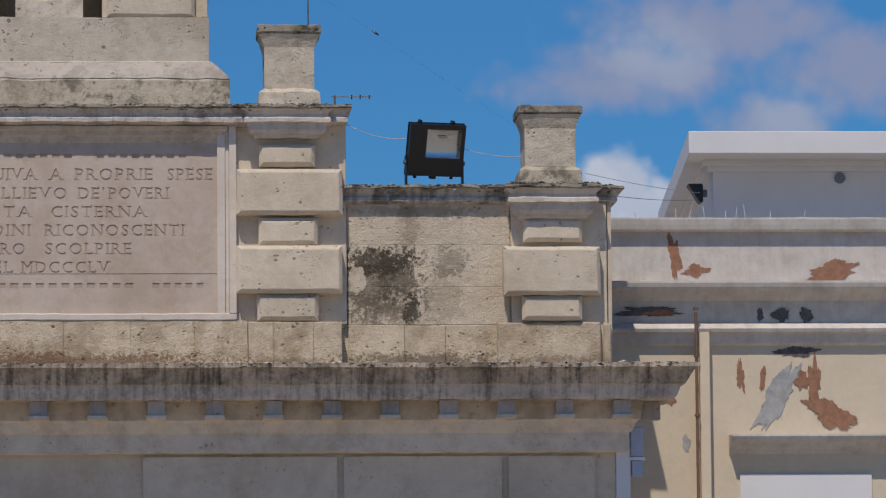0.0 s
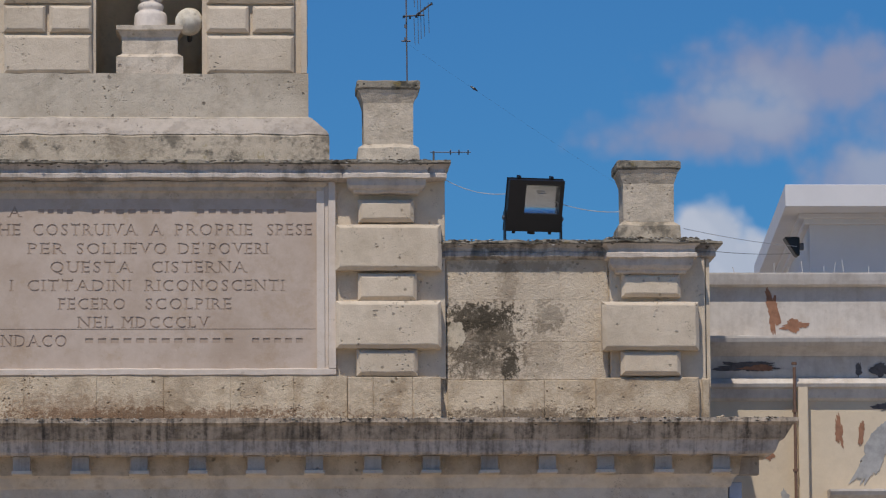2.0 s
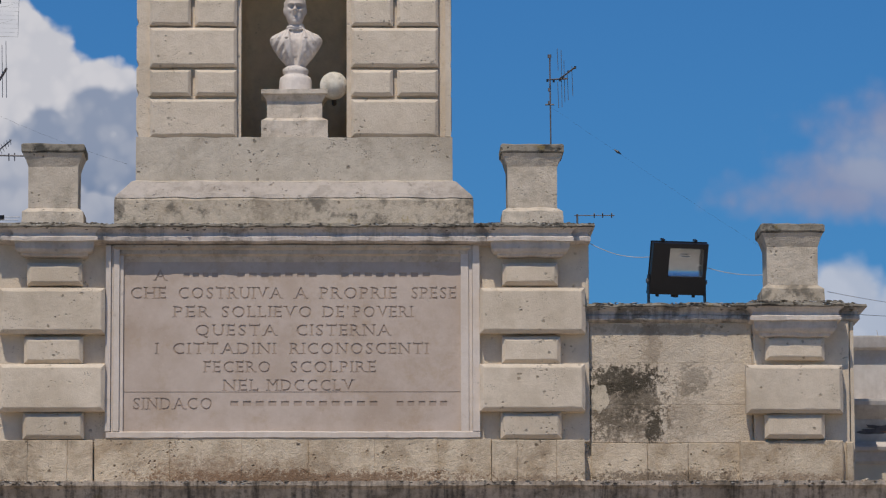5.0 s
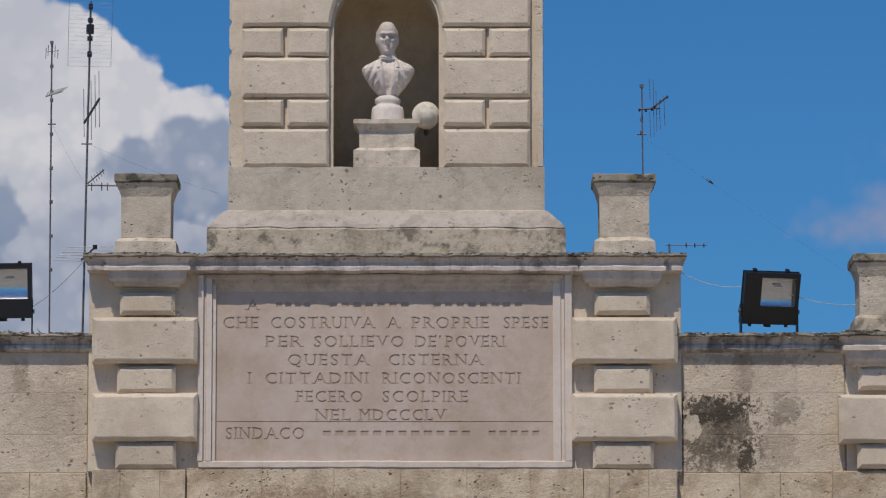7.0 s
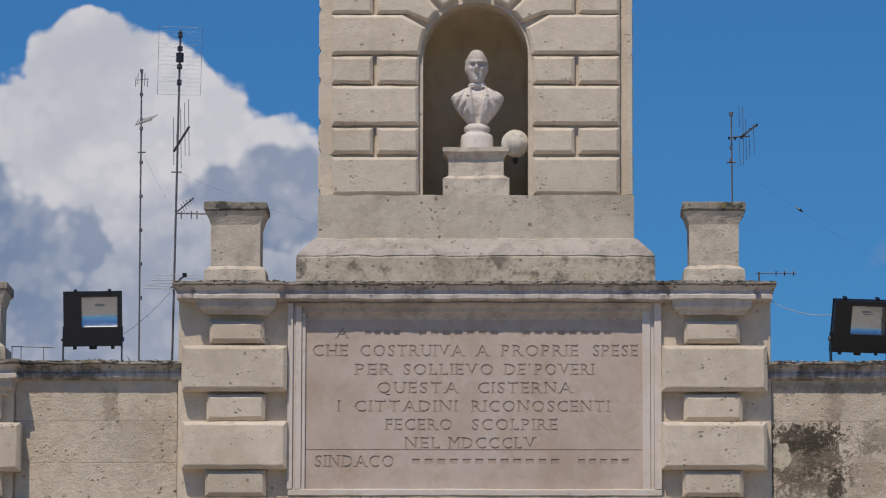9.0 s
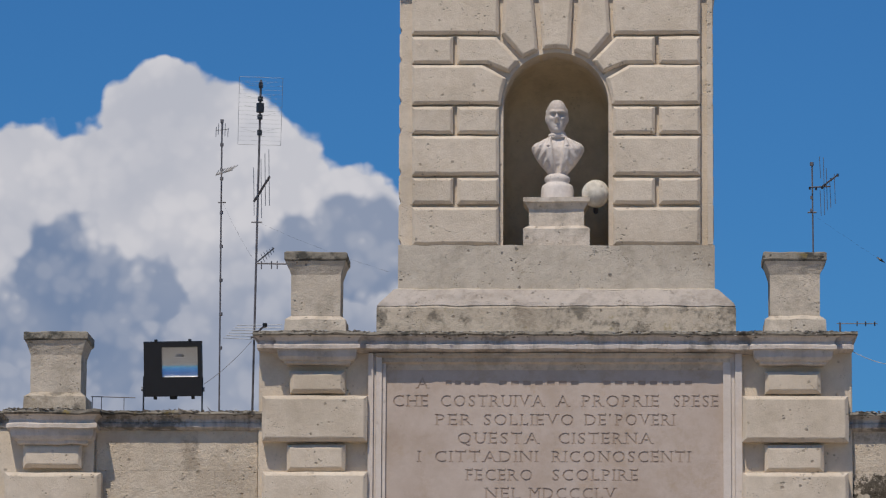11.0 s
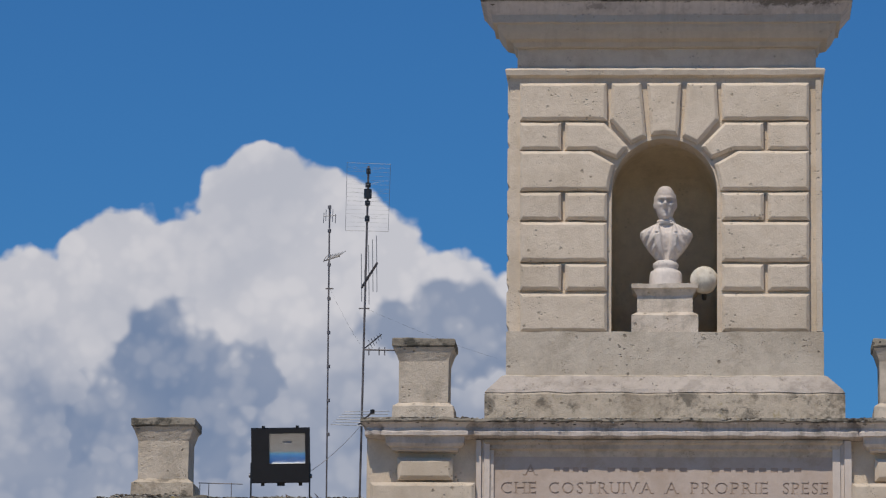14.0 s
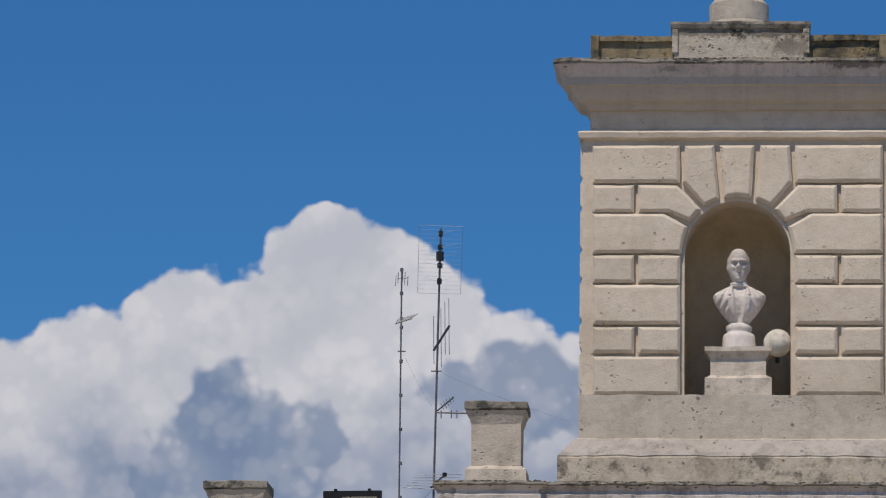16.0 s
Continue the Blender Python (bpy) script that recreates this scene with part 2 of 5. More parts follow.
    h = maths(nt, "SUBTRACT", h, maths(nt, "MULTIPLY", hole, 1.1 * pits))
    relief(nt, b, h, 0.62, bump * 2.4)
    return m


def plain(name, col, rough=0.6, metal=0.0, vary=0.25, scale=14, bump=0.0):
    m, nt, b = material(name, rough, metal)
    p = place(nt)
    n = noise_of(nt, p, scale, 5, 0.65)
    nt.links.new(mixed(nt, ramp(nt, n, 0.3, 0.75), col, tuple(c * (1 - vary) for c in col)), b.inputs["Base Color"])
    if bump:
        relief(nt, b, n, 0.5, bump)
    return m


def survey(u, v, y=0.0):
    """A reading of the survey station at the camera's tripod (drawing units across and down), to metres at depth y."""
    a, b = (u - 1392) / LONG, (774 - v) / LONG
    fw, up = math.cos(PITCH) - b * math.sin(PITCH), math.sin(PITCH) + b * math.cos(PITCH)
    h = DIST + y
    return a * h / fw, EYE + up / fw * h


def sx(u, y=0.0, v=1000):
    return survey(u, v, y)[0]


def sz(v, y=0.0):
    return survey(1392, v, y)[1]


M_EAVES = stone("grey weathered limestone", (0.66, 0.59, 0.53), (0.36, 0.30, 0.25), 0.55, 0.6, streaks=0.36, lichen=0.4, bump=0.012)
M_BAND = stone("brown stained limestone", (0.60, 0.515, 0.40), (0.22, 0.175, 0.12), 0.85, 0.8, lichen=0.6, rust=0.2, bump=0.012)
M_BRACKET = stone("grey bracket limestone", (0.50, 0.44, 0.385), (0.28, 0.24, 0.20), 0.5, 0.5, streaks=0.3)
M_TCORN = stone("pale tower cornice limestone", (0.56, 0.495, 0.41), (0.37, 0.315, 0.255), 0.4, 0.35, streaks=0.1)
M_CORONA = stone("corona limestone", (0.64, 0.565, 0.51), (0.30, 0.25, 0.21), 0.6, 0.5, streaks=0.7, lichen=0.2)
M_BED = stone("brown weathered limestone", (0.66, 0.555, 0.435), (0.36, 0.275, 0.19), 0.6, 0.7, lichen=0.2, rust=0.35)
M_FOOT = stone("pale cornice limestone", (0.74, 0.65, 0.55), (0.44, 0.36, 0.28), 0.5, 0.6, rust=0.45, lichen=0.06)
M_ASHLAR = stone("ashlar limestone", (0.67, 0.575, 0.45), (0.437, 0.354, 0.262), 0.4, 0.7)
M_BLOCK = stone("dressed limestone", (0.70, 0.60, 0.475), (0.42, 0.34, 0.24), 0.5, 0.8, rust=0.1, bump=0.007)
M_TOWER = stone("tower limestone", (0.71, 0.61, 0.485), (0.43, 0.345, 0.24), 0.35, 0.6, bump=0.009)
M_PLINTH = stone("weathered plinth limestone", (0.60, 0.53, 0.43), (0.33, 0.27, 0.195), 0.6, 0.9, lichen=0.08, bump=0.01)
M_BASE = stone("crumbling limestone", (0.70, 0.59, 0.44), (0.33, 0.235, 0.145), 0.75, 1.0, lichen=0.15, rust=0.5, bump=0.018,
               moss=[((sx(u), 0, sz(v)), (w, h), p, c) for u, v, w, h, p, c in (
                   (1330, 1308, 1.6, 0.10, 0.85, (0.21, 0.125, 0.07)), (1180, 1300, 0.7, 0.18, 0.5, (0.25, 0.15, 0.085)), (1960, 1306, 0.8, 0.09, 0.75, (0.13, 0.09, 0.055)), (2190, 1307, 0.45, 0.06, 0.6, (0.2, 0.13, 0.08)), (620, 1306, 1.0, 0.09, 0.7, (0.15, 0.10, 0.06)), (1730, 1307, 0.4, 0.05, 0.5, (0.2, 0.13, 0.08)))])
M_OFFSET = stone("grey offset limestone", (0.53, 0.47, 0.41), (0.30, 0.25, 0.20), 0.6, 0.8, lichen=0.2, bump=0.016)
M_CORNICE = stone("streaked brown grey limestone", (0.60, 0.50, 0.40), (0.22, 0.17, 0.12), 0.8, 0.7, streaks=0.95, lichen=0.3, rust=0.2, bump=0.012)
M_COPING = stone("lichened coping limestone", (0.58, 0.53, 0.48), (0.25, 0.215, 0.18), 0.6, 0.8, streaks=0.5, lichen=0.65, bump=0.016)
M_PILLAR = stone("lichened pillar limestone", (0.645, 0.56, 0.45), (0.34, 0.28, 0.20), 0.4, 0.8, lichen=0.16, bump=0.013)
M_CRUST = plain("dark lichen", (0.125, 0.105, 0.08), 0.95, vary=0.5, scale=30)
M_CRUST_PALE = plain("pale lichen", (0.50, 0.48, 0.44), 0.95, vary=0.4, scale=30)
M_MORTAR = stone("pale mortar", (0.62, 0.54, 0.42), (0.24, 0.19, 0.12), 0.7, 0.9, lichen=0.55, bump=0.012)
M_CAPITAL = stone("pale capital limestone", (0.68, 0.605, 0.53), (0.40, 0.335, 0.27), 0.5, 0.6, streaks=0.12, lichen=0.14, bump=0.01)
M_CAP = stone("mossy cap limestone", (0.33, 0.295, 0.235), (0.10, 0.085, 0.06), 0.8, 0.9, lichen=0.9, bump=0.014)
M_MOSSY = stone("mossy attic limestone", (0.36, 0.29, 0.17), (0.07, 0.055, 0.03), 1.0, 0.9, lichen=1.0, streaks=0.5, rust=0.7, bump=0.02)
M_TABLET = stone("tablet limestone", (0.555, 0.462, 0.392), (0.39, 0.295, 0.22), 0.6, 0.15, rust=0.4, bump=0.002)
M_FRAME = stone("frame limestone", (0.666, 0.591, 0.524), (0.437, 0.354, 0.272), 0.3, 0.3, rust=0.2, bump=0.003)
M_NICHE = stone("niche plaster", (0.74, 0.61, 0.41), (0.42, 0.325, 0.20), 0.5, 0.3, bump=0.003)
M_FRIEZE = stone("frieze limestone", (0.68, 0.575, 0.45), (0.44, 0.355, 0.265), 0.45, 0.4, rust=0.3)
# near-black stands in for the deep shade low in the niche
M_NICHE_FLOOR = plain("near-black floor shade", (0.035, 0.03, 0.025), 0.95, vary=0.4, bump=0.01)
M_LETTER = stone("cut lettering stone", (0.455, 0.36, 0.29), (0.31, 0.23, 0.17), 0.5, 0.2, bump=0.001)
MOSS, BROWN, LICHEN = (0.045, 0.036, 0.022), (0.20, 0.145, 0.09), (0.06, 0.05, 0.035)
M_WING = stone("wing limestone", (0.66, 0.565, 0.44), (0.40, 0.31, 0.215), 0.35, 0.9, rust=0.25, bump=0.022,
               moss=[((sx(u), 0, sz(v)), (w, h), p, c) for u, v, w, h, p, c in (
                   (1892, 1172, 0.40, 0.36, 0.5, BROWN), (1936, 1065, 0.10, 0.32, 0.42, BROWN), (1997, 1190, 0.18, 0.28, 0.35, BROWN),
                   (1884, 1128, 0.37, 0.14, 0.85, MOSS), (1915, 1150, 0.25, 0.24, 0.6, MOSS), (1868, 1175, 0.26, 0.26, 0.42, MOSS), (1942, 1212, 0.085, 0.14, 0.85, MOSS), (1890, 1212, 0.34, 0.15, 0.4, MOSS),
                   (2010, 1126, 0.16, 0.14, 0.4, MOSS), (1950, 1038, 0.6, 0.05, 0.4, BROWN), (720, 1130, 0.4, 0.4, 0.15, BROWN), (660, 1070, 0.08, 0.2, 0.35, BROWN))])
M_PEDESTAL = stone("stained pedestal limestone", (0.74, 0.65, 0.54), (0.36, 0.28, 0.19), 0.5, 0.7, lichen=0.22, bump=0.01)
M_MARBLE = stone("weathered bust stone", (0.78, 0.71, 0.645), (0.34, 0.28, 0.235), 0.45, 0.3, streaks=0.1, bump=0.002, vary=0.0)
M_GLOBE = stone("weathered white globe", (0.80, 0.77, 0.69), (0.45, 0.36, 0.22), 0.6, 0.6, bump=0.004, rust=0.6, lichen=0.2)
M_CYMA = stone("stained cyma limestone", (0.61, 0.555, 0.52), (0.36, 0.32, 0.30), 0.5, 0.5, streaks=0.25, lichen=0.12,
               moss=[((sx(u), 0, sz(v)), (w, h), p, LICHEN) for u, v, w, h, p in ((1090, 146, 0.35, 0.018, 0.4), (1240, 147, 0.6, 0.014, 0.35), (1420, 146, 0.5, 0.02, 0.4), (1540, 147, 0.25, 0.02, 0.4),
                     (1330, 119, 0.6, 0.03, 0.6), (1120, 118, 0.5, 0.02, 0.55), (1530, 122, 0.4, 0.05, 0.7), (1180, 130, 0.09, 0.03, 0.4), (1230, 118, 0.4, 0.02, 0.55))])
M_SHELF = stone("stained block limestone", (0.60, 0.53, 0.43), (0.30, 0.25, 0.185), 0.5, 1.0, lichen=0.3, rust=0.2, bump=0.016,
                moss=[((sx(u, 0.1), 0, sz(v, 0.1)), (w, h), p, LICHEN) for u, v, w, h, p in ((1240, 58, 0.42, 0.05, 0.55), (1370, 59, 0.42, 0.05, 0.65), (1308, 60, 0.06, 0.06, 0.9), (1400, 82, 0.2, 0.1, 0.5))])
M_BLACK = plain("black painted metal", (0.012, 0.012, 0.014), 0.4, 0.0)
M_STEEL = plain("galvanised steel", (0.22, 0.23, 0.25), 0.5, 0.7)
M_MAST = plain("weathered mast steel", (0.19, 0.18, 0.19), 0.6, 0.4, 0.5)
M_CABLE_W = plain("white cable", (0.6, 0.6, 0.6), 0.6)
M_CABLE_B = plain("dark cable", (0.05, 0.05, 0.055), 0.7)
M_CREAM = stone("cream plaster", (0.70, 0.595, 0.45), (0.53, 0.44, 0.325), 0.25, 0.1, bump=0.002)
M_TRIM = stone("grey white plaster trim", (0.67, 0.625, 0.575), (0.40, 0.35, 0.31), 0.6, 0.2, streaks=0.12, rust=0.3, bump=0.001)
M_WHITE = plain("white render", (0.74, 0.73, 0.74), 0.85, vary=0.06, scale=2, bump=0.002)
M_PATCH_R = plain("bare red plaster", (0.36, 0.185, 0.115), 0.95, vary=0.35, scale=20, bump=0.004)
M_PATCH_G = plain("bare grey plaster", (0.42, 0.42, 0.42), 0.95, vary=0.3, scale=16, bump=0.004)
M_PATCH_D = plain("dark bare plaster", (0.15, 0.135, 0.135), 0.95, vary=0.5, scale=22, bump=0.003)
M_COPPER = plain("brown downpipe", (0.22, 0.13, 0.09), 0.6, vary=0.4)
M_GROUND = plain("pale stone paving", (0.375, 0.32, 0.255), 0.85, vary=0.25, scale=0.8, bump=0.006)
M_ROOF = plain("grey roof screed", (0.3, 0.29, 0.27), 0.9, vary=0.3, scale=2)
M_PIPE = plain("blue grey plastic", (0.42, 0.47, 0.60), 0.6, vary=0.15)


M_LITTER = plain("dry twigs", (0.13, 0.08, 0.045), 0.9, vary=0.5)


M_WIRE = plain("bright aluminium wire", (0.45, 0.46, 0.48), 0.45, 0.6)


def glass_material():
    m, nt, b = material("lamp glass", 0.02)
    b.inputs["Base Color"].default_value = (0.9, 0.93, 0.95, 1)
    b.inputs["Transmission Weight"].default_value = 1.0
    b.inputs["IOR"].default_value = 1.45
    return m


M_REFLECT = plain("polished reflector", (0.72, 0.73, 0.74), 0.16, 1.0, vary=0.08)
M_GLASS = glass_material()


# ---- shapes ----
def part(name, bm, mat, parent=None, label="", smooth=False):
    bmesh.ops.recalc_face_normals(bm, faces=bm.faces)
    me = bpy.data.meshes.new(name)
    bm.to_mesh(me)
    bm.free()
    me.materials.append(mat)
    if smooth:
        for f in me.polygons:
            f.use_smooth = True
    ob = new(name, me)
    ob.parent = parent
    if label:
        ob["label"] = label
    return ob


def empty(name, at=(0, 0, 0)):
    ob = new(name)
    ob.location = at
    ob.empty_display_size = 0.2
    return ob


def box(bm, x0, x1, y0, y1, z0, z1):
    vs = [bm.verts.new((x, y, z)) for z in (z0, z1) for x, y in ((x0, y0), (x1, y0), (x1, y1), (x0, y1))]
    for f in ((3, 2, 1, 0), (4, 5, 6, 7), (0, 1, 5, 4), (1, 2, 6, 5), (2, 3, 7, 6), (3, 0, 4, 7)):
        bm.faces.new([vs[i] for i in f])
    return vs


def rod(bm, a, b, r, sides=6, r2=None):
    a, b = Vector(a), Vector(b)
    q = (b - a).to_track_quat("Z", "Y").to_matrix()
    rings = []
    for p, rr in ((a, r), (b, r if r2 is None else r2)):
        rings.append([bm.verts.new(p + q @ Vector((math.cos(k * math.tau / sides) * rr, math.sin(k * math.tau / sides) * rr, 0))) for k in range(sides)])
    for k in range(sides):
        bm.faces.new((rings[0][k], rings[0][(k + 1) % sides], rings[1][(k + 1) % sides], rings[1][k]))
    bm.faces.new(rings[0][::-1]), bm.faces.new(rings[1])


def lathe(bm, rows, centre, sides=24, sx_=1.0, sy_=1.0):
    cx, cy, cz = centre
    rings = [[bm.verts.new((cx + r * sx_ * math.cos(k * math.tau / sides), cy + r * sy_ * math.sin(k * math.tau / sides), cz + z)) for k in range(sides)] for r, z in rows]
    for lo, hi in zip(rings, rings[1:]):
        for k in range(sides):
            bm.faces.new((lo[k], lo[(k + 1) % sides], hi[(k + 1) % sides], hi[k]))
    bm.faces.new(rings[0][::-1]), bm.faces.new(rings[-1])
    return rings


def moulding(x0, x1, y0, yback, rows, wear=0.004, step=0.09):
    """A straight run with returned ends: rows of (projection, z) from below upwards; edges slightly uneven."""
    bm = bmesh.new()
    n = max(2, int((x1 - x0) / step))
    loops = []
    for p, z in rows:
        pts = [(x0 - p, yback)] + [(x0 - p + (x1 - x0 + 2 * p) * k / n, y0 - p) for k in range(n + 1)] + [(x1 + p, yback)]
        loop = []
        for x, y in pts:
            d = noise.noise(Vector((x * 5.1, y * 3, z * 9))) + 0.6 * noise.noise(Vector((x * 17, y * 7, z * 23)))
            e = noise.noise(Vector((x * 7.3 + 40, y * 3, z * 11)))
            loop.append(bm.verts.new((x, y + abs(d) * wear if y < yback - 1e-4 else y, z + e * wear)))
        loops.append(loop)
    for lo, hi in zip(loops, loops[1:]):
        for k in range(len(lo) - 1):
            bm.faces.new((lo[k], lo[k + 1], hi[k + 1], hi[k]))
        bm.faces.new((lo[-1], lo[0], hi[0], hi[-1]))
    for loop, flip in ((loops[0], True), (loops[-1], False)):
        # strips, so that the uneven outline stays a clean surface
        back = [bm.verts.new((v.co.x, yback, v.co.z)) for v in loop[2:-2]]
        row = loop[1:-1]
        top = [loop[0]] + back + [loop[-1]]
        for k in range(len(row) - 1):
            bm.faces.new((row[k], row[k + 1], top[k + 1], top[k]))
    return bm


def cornice(name, x0, x1, y0, yback, rows, parent, label, wear=0.007, step=0.05, mat=None):
    """A moulding with a lichen-grown upper rim as its own part."""
    ob = part(name, moulding(x0, x1, y0, yback, rows[:-1], wear, step), mat or M_EAVES, parent, label)
    (pa, za), (pb, zb) = rows[-2:]
    part("rim", moulding(x0, x1, y0, yback, [(pa - 0.01, za + 0.0005), (pa + 0.004, za + (zb - za) * 0.4), (pb, zb)], wear * 2.2, step * 0.7), M_CAP, parent if parent.parent else ob)
    return ob


def inset(pts, c):
    """The outline pulled inwards by c (outline runs anticlockwise in x, z)."""
    out = []
    n = len(pts)
    for i in range(n):
        a, b, d = Vector(pts[i - 1]), Vector(pts[i]), Vector(pts[(i + 1) % n])
        e1, e2 = (b - a).normalized(), (d - b).normalized()
        n1, n2 = Vector((-e1.y, e1.x)), Vector((-e2.y, e2.x))
        h = (n1 + n2)
        h = h / max(0.35, h.length_squared) * 2
        out.append(b + h * c)
    return out


def block(pts, yback, yfront, c=0.022, name="stone_block", mat=None, parent=None, worn=0.006, label=""):
    """A dressed stone with bevelled margins, from its outline in x, z."""
    if sum((pts[i - 1][0] * pts[i][1] - pts[i][0] * pts[i - 1][1]) for i in range(len(pts))) < 0:
        pts = pts[::-1]
    bm = bmesh.new()
    dense = []
    for i, p in enumerate(pts):
        q = pts[(i + 1) % len(pts)]
        k = max(1, int(math.dist(p, q) / 0.11))
        dense += [(p[0] + (q[0] - p[0]) * j / k, p[1] + (q[1] - p[1]) * j / k) for j in range(k)]
    loops = []
    for ring, y in ((dense, yback), (dense, yfront + c * 0.9), (inset(dense, c * 0.8), yfront + c * 0.12), (inset(dense, c * 1.05), yfront)):
        loop = []
        for x, z in ring:
            d = noise.noise(Vector((x * 11, y * 31, z * 11)))
            e = noise.noise(Vector((x * 13 + 9, y * 31, z * 13)))
            loop.append(bm.verts.new((x + d * worn, y, z + e * worn)))
        loops.append(loop)
    for lo, hi in zip(loops, loops[1:]):
        for k in range(len(lo)):
            bm.faces.new((lo[k], lo[(k + 1) % len(lo)], hi[(k + 1) % len(lo)], hi[k]))
    bm.faces.new(loops[-1]), bm.faces.new(loops[0][::-1])
    return part(name, bm, mat or M_BLOCK, parent, label)


def quad(x0, x1, z0, z1):
    return [(x0, z0), (x1, z0), (x1, z1), (x0, z1)]


def slab(name, x0, x1, y0, y1, z0, z1, mat, parent=None, label=""):
    bm = bmesh.new()
    box(bm, x0, x1, y0, y1, z0, z1)
    if min(x1 - x0, y1 - y0, z1 - z0) > 0.05:
        bmesh.ops.bevel(bm, geom=bm.edges[:], offset=0.006, segments=1, affect="EDGES")
    return part(name, bm, mat, parent, label)


# ---- ground ----
gb = bmesh.new()
vs = [gb.verts.new(p) for p in ((-900, -900, 0), (900, -900, 0), (900, 900, 0), (-900, 900, 0))]
gb.faces.new(vs)
tagged(part("ground", gb, M_GROUND), "pale stone paved square round the buildings", "ground", kind="structure")

# ---- the cistern building ----
XC = sx(1303)
building = tagged(empty("cistern_building", (XC, 0, 0)), "weathered limestone cistern building with a rusticated niche tower", "building")
building.location = (0, 0, 0)
Y_LOW, Y_BACK = -0.10, 0.55


def span(s, a, b):
    """An x range on one side of the centre line: s 1 as given, -1 mirrored."""
    return (a, b) if s > 0 else (2 * XC - b, 2 * XC - a)


# lower storey
XE = sx(2306, Y_LOW, 1450)
XW = 2 * XC - XE
z_low = sz(1463, Y_LOW - 0.1)
slab("wall", XW, XE, Y_LOW, 5.6, 0, z_low + 0.03, M_FRIEZE, building, "grey-beige plastered lower wall")
# shallow panels on the lower wall
for s in (1, -1):
    for u0, u1 in ((1812, 1470), (1824, 2104), (2116, 2270)):
        a, b = sorted((sx(u0, Y_LOW - 0.03, 1500), sx(u1, Y_LOW - 0.03, 1500)))
        a, b = span(s, a, b)
        slab("wall_panel", a, b, Y_LOW - 0.03, Y_LOW + 0.02, z_low - 2.2, z_low - 0.035, M_FRIEZE, building)
LC = [(0.05, sz(1466, Y_LOW - 0.05)), (0.10, sz(1463, Y_LOW - 0.1)), (0.10, sz(1431, Y_LOW - 0.1)), (0.12, sz(1427, Y_LOW - 0.12)), (0.15, sz(1412, Y_LOW - 0.15)), (0.18, sz(1407, Y_LOW - 0.18)), (0.20, sz(1374, Y_LOW - 0.2)),
      (0.24, sz(1371, Y_LOW - 0.25)), (0.42, sz(1371, Y_LOW - 0.42)), (0.44, sz(1366, Y_LOW - 0.44)), (0.47, sz(1346, Y_LOW - 0.47)), (0.50, sz(1344, Y_LOW - 0.5)), (0.56, sz(1320, Y_LOW - 0.56)), (0.60, sz(1314, Y_LOW - 0.6)), (0.60, sz(1306, Y_LOW - 0.6))]
Z_LC = LC[-1][1]
part("lower_cornice", moulding(XW, XE, Y_LOW, 0.14, LC[11:], 0.008, 0.05), M_CORNICE, building, "dark-streaked projecting stone cornice")
part("corona", moulding(XW, XE, Y_LOW, 0.135, LC[8:12], 0.006, 0.05), M_CORONA, building, "lavender-grey band under the cornice")
slab("wall_head", XW + 0.01, XE - 0.01, 0.15, 5.55, z_low + 0.032, Z_LC - 0.022, M_FRIEZE, building)
part("cornice_bed", moulding(XW, XE, Y_LOW, 0.13, LC[5:9], 0.006, 0.06), M_BED, building, "brown weathered band between the brackets")
part("cornice_foot", moulding(XW, XE, Y_LOW, 0.125, LC[:6], 0.006, 0.06), M_FOOT, building, "pale lavender-grey lower moulding")
slab("roof", XW + 0.01, XE - 0.01, 0.58, 5.5, Z_LC - 0.02, Z_LC + 0.03, M_ROOF, building)
dent_z0, dent_z1 = sz(1404, Y_LOW - 0.36), sz(1374, Y_LOW - 0.36)
for k in range(-11, 11):
    x = sx(1700 + (k - 3) * 103.2, Y_LOW - 0.36, 1390)
    if XW - 0.15 < x < XE + 0.25:
        bm = bmesh.new()
        box(bm, x - 0.066, x + 0.066, Y_LOW - 0.36, Y_LOW - 0.15, dent_z0 + 0.026, LC[8][1] - 0.004)
        dentil = part("dentil", bm, M_BRACKET, building)
        bm = bmesh.new()
        box(bm, x - 0.078, x + 0.078, Y_LOW - 0.378, Y_LOW - 0.15, dent_z0, dent_z0 + 0.025)
        part("ledge", bm, M_FOOT, dentil)

for s in (1, -1):
    a, b = span(s, XE + 0.16, XE + 0.345)
    bm = bmesh.new()
    box(bm, a, b, Y_LOW - 0.12, Y_LOW + 0.04, dent_z0, LC[8][1] - 0.004)
    part("dentil", bm, M_BRACKET, building)

# attic storey: base course, wings, pilasters
Z_BASE0 = Z_LC - 0.05
PIL1 = (sx(1634, -0.2), sx(1818, -0.2))
PIL2 = (sx(2107, -0.2, 1140), sx(2279, -0.2, 1140))
X_R1 = sx(1827, -0.06)       # end of the central part
X_R2 = sx(2296, -0.06)       # end of the wing
z_b1 = sz(1234, -0.12)
z_tab = sz(1217, -0.14)
z_wing = sz(1026, -0.02)
z_att = sz(887, -0.1)
slab("attic_wall", 2 * XC - X_R1, X_R1, -0.06, Y_BACK, z_b1 - 0.01, z_att + 0.02, M_ASHLAR, building, "cream limestone attic wall")
X_B1 = sx(1819, -0.06)
slab("attic_foot", 2 * XC - X_B1, X_B1, -0.06, Y_BACK, Z_BASE0, z_b1 - 0.011, M_ASHLAR, building)
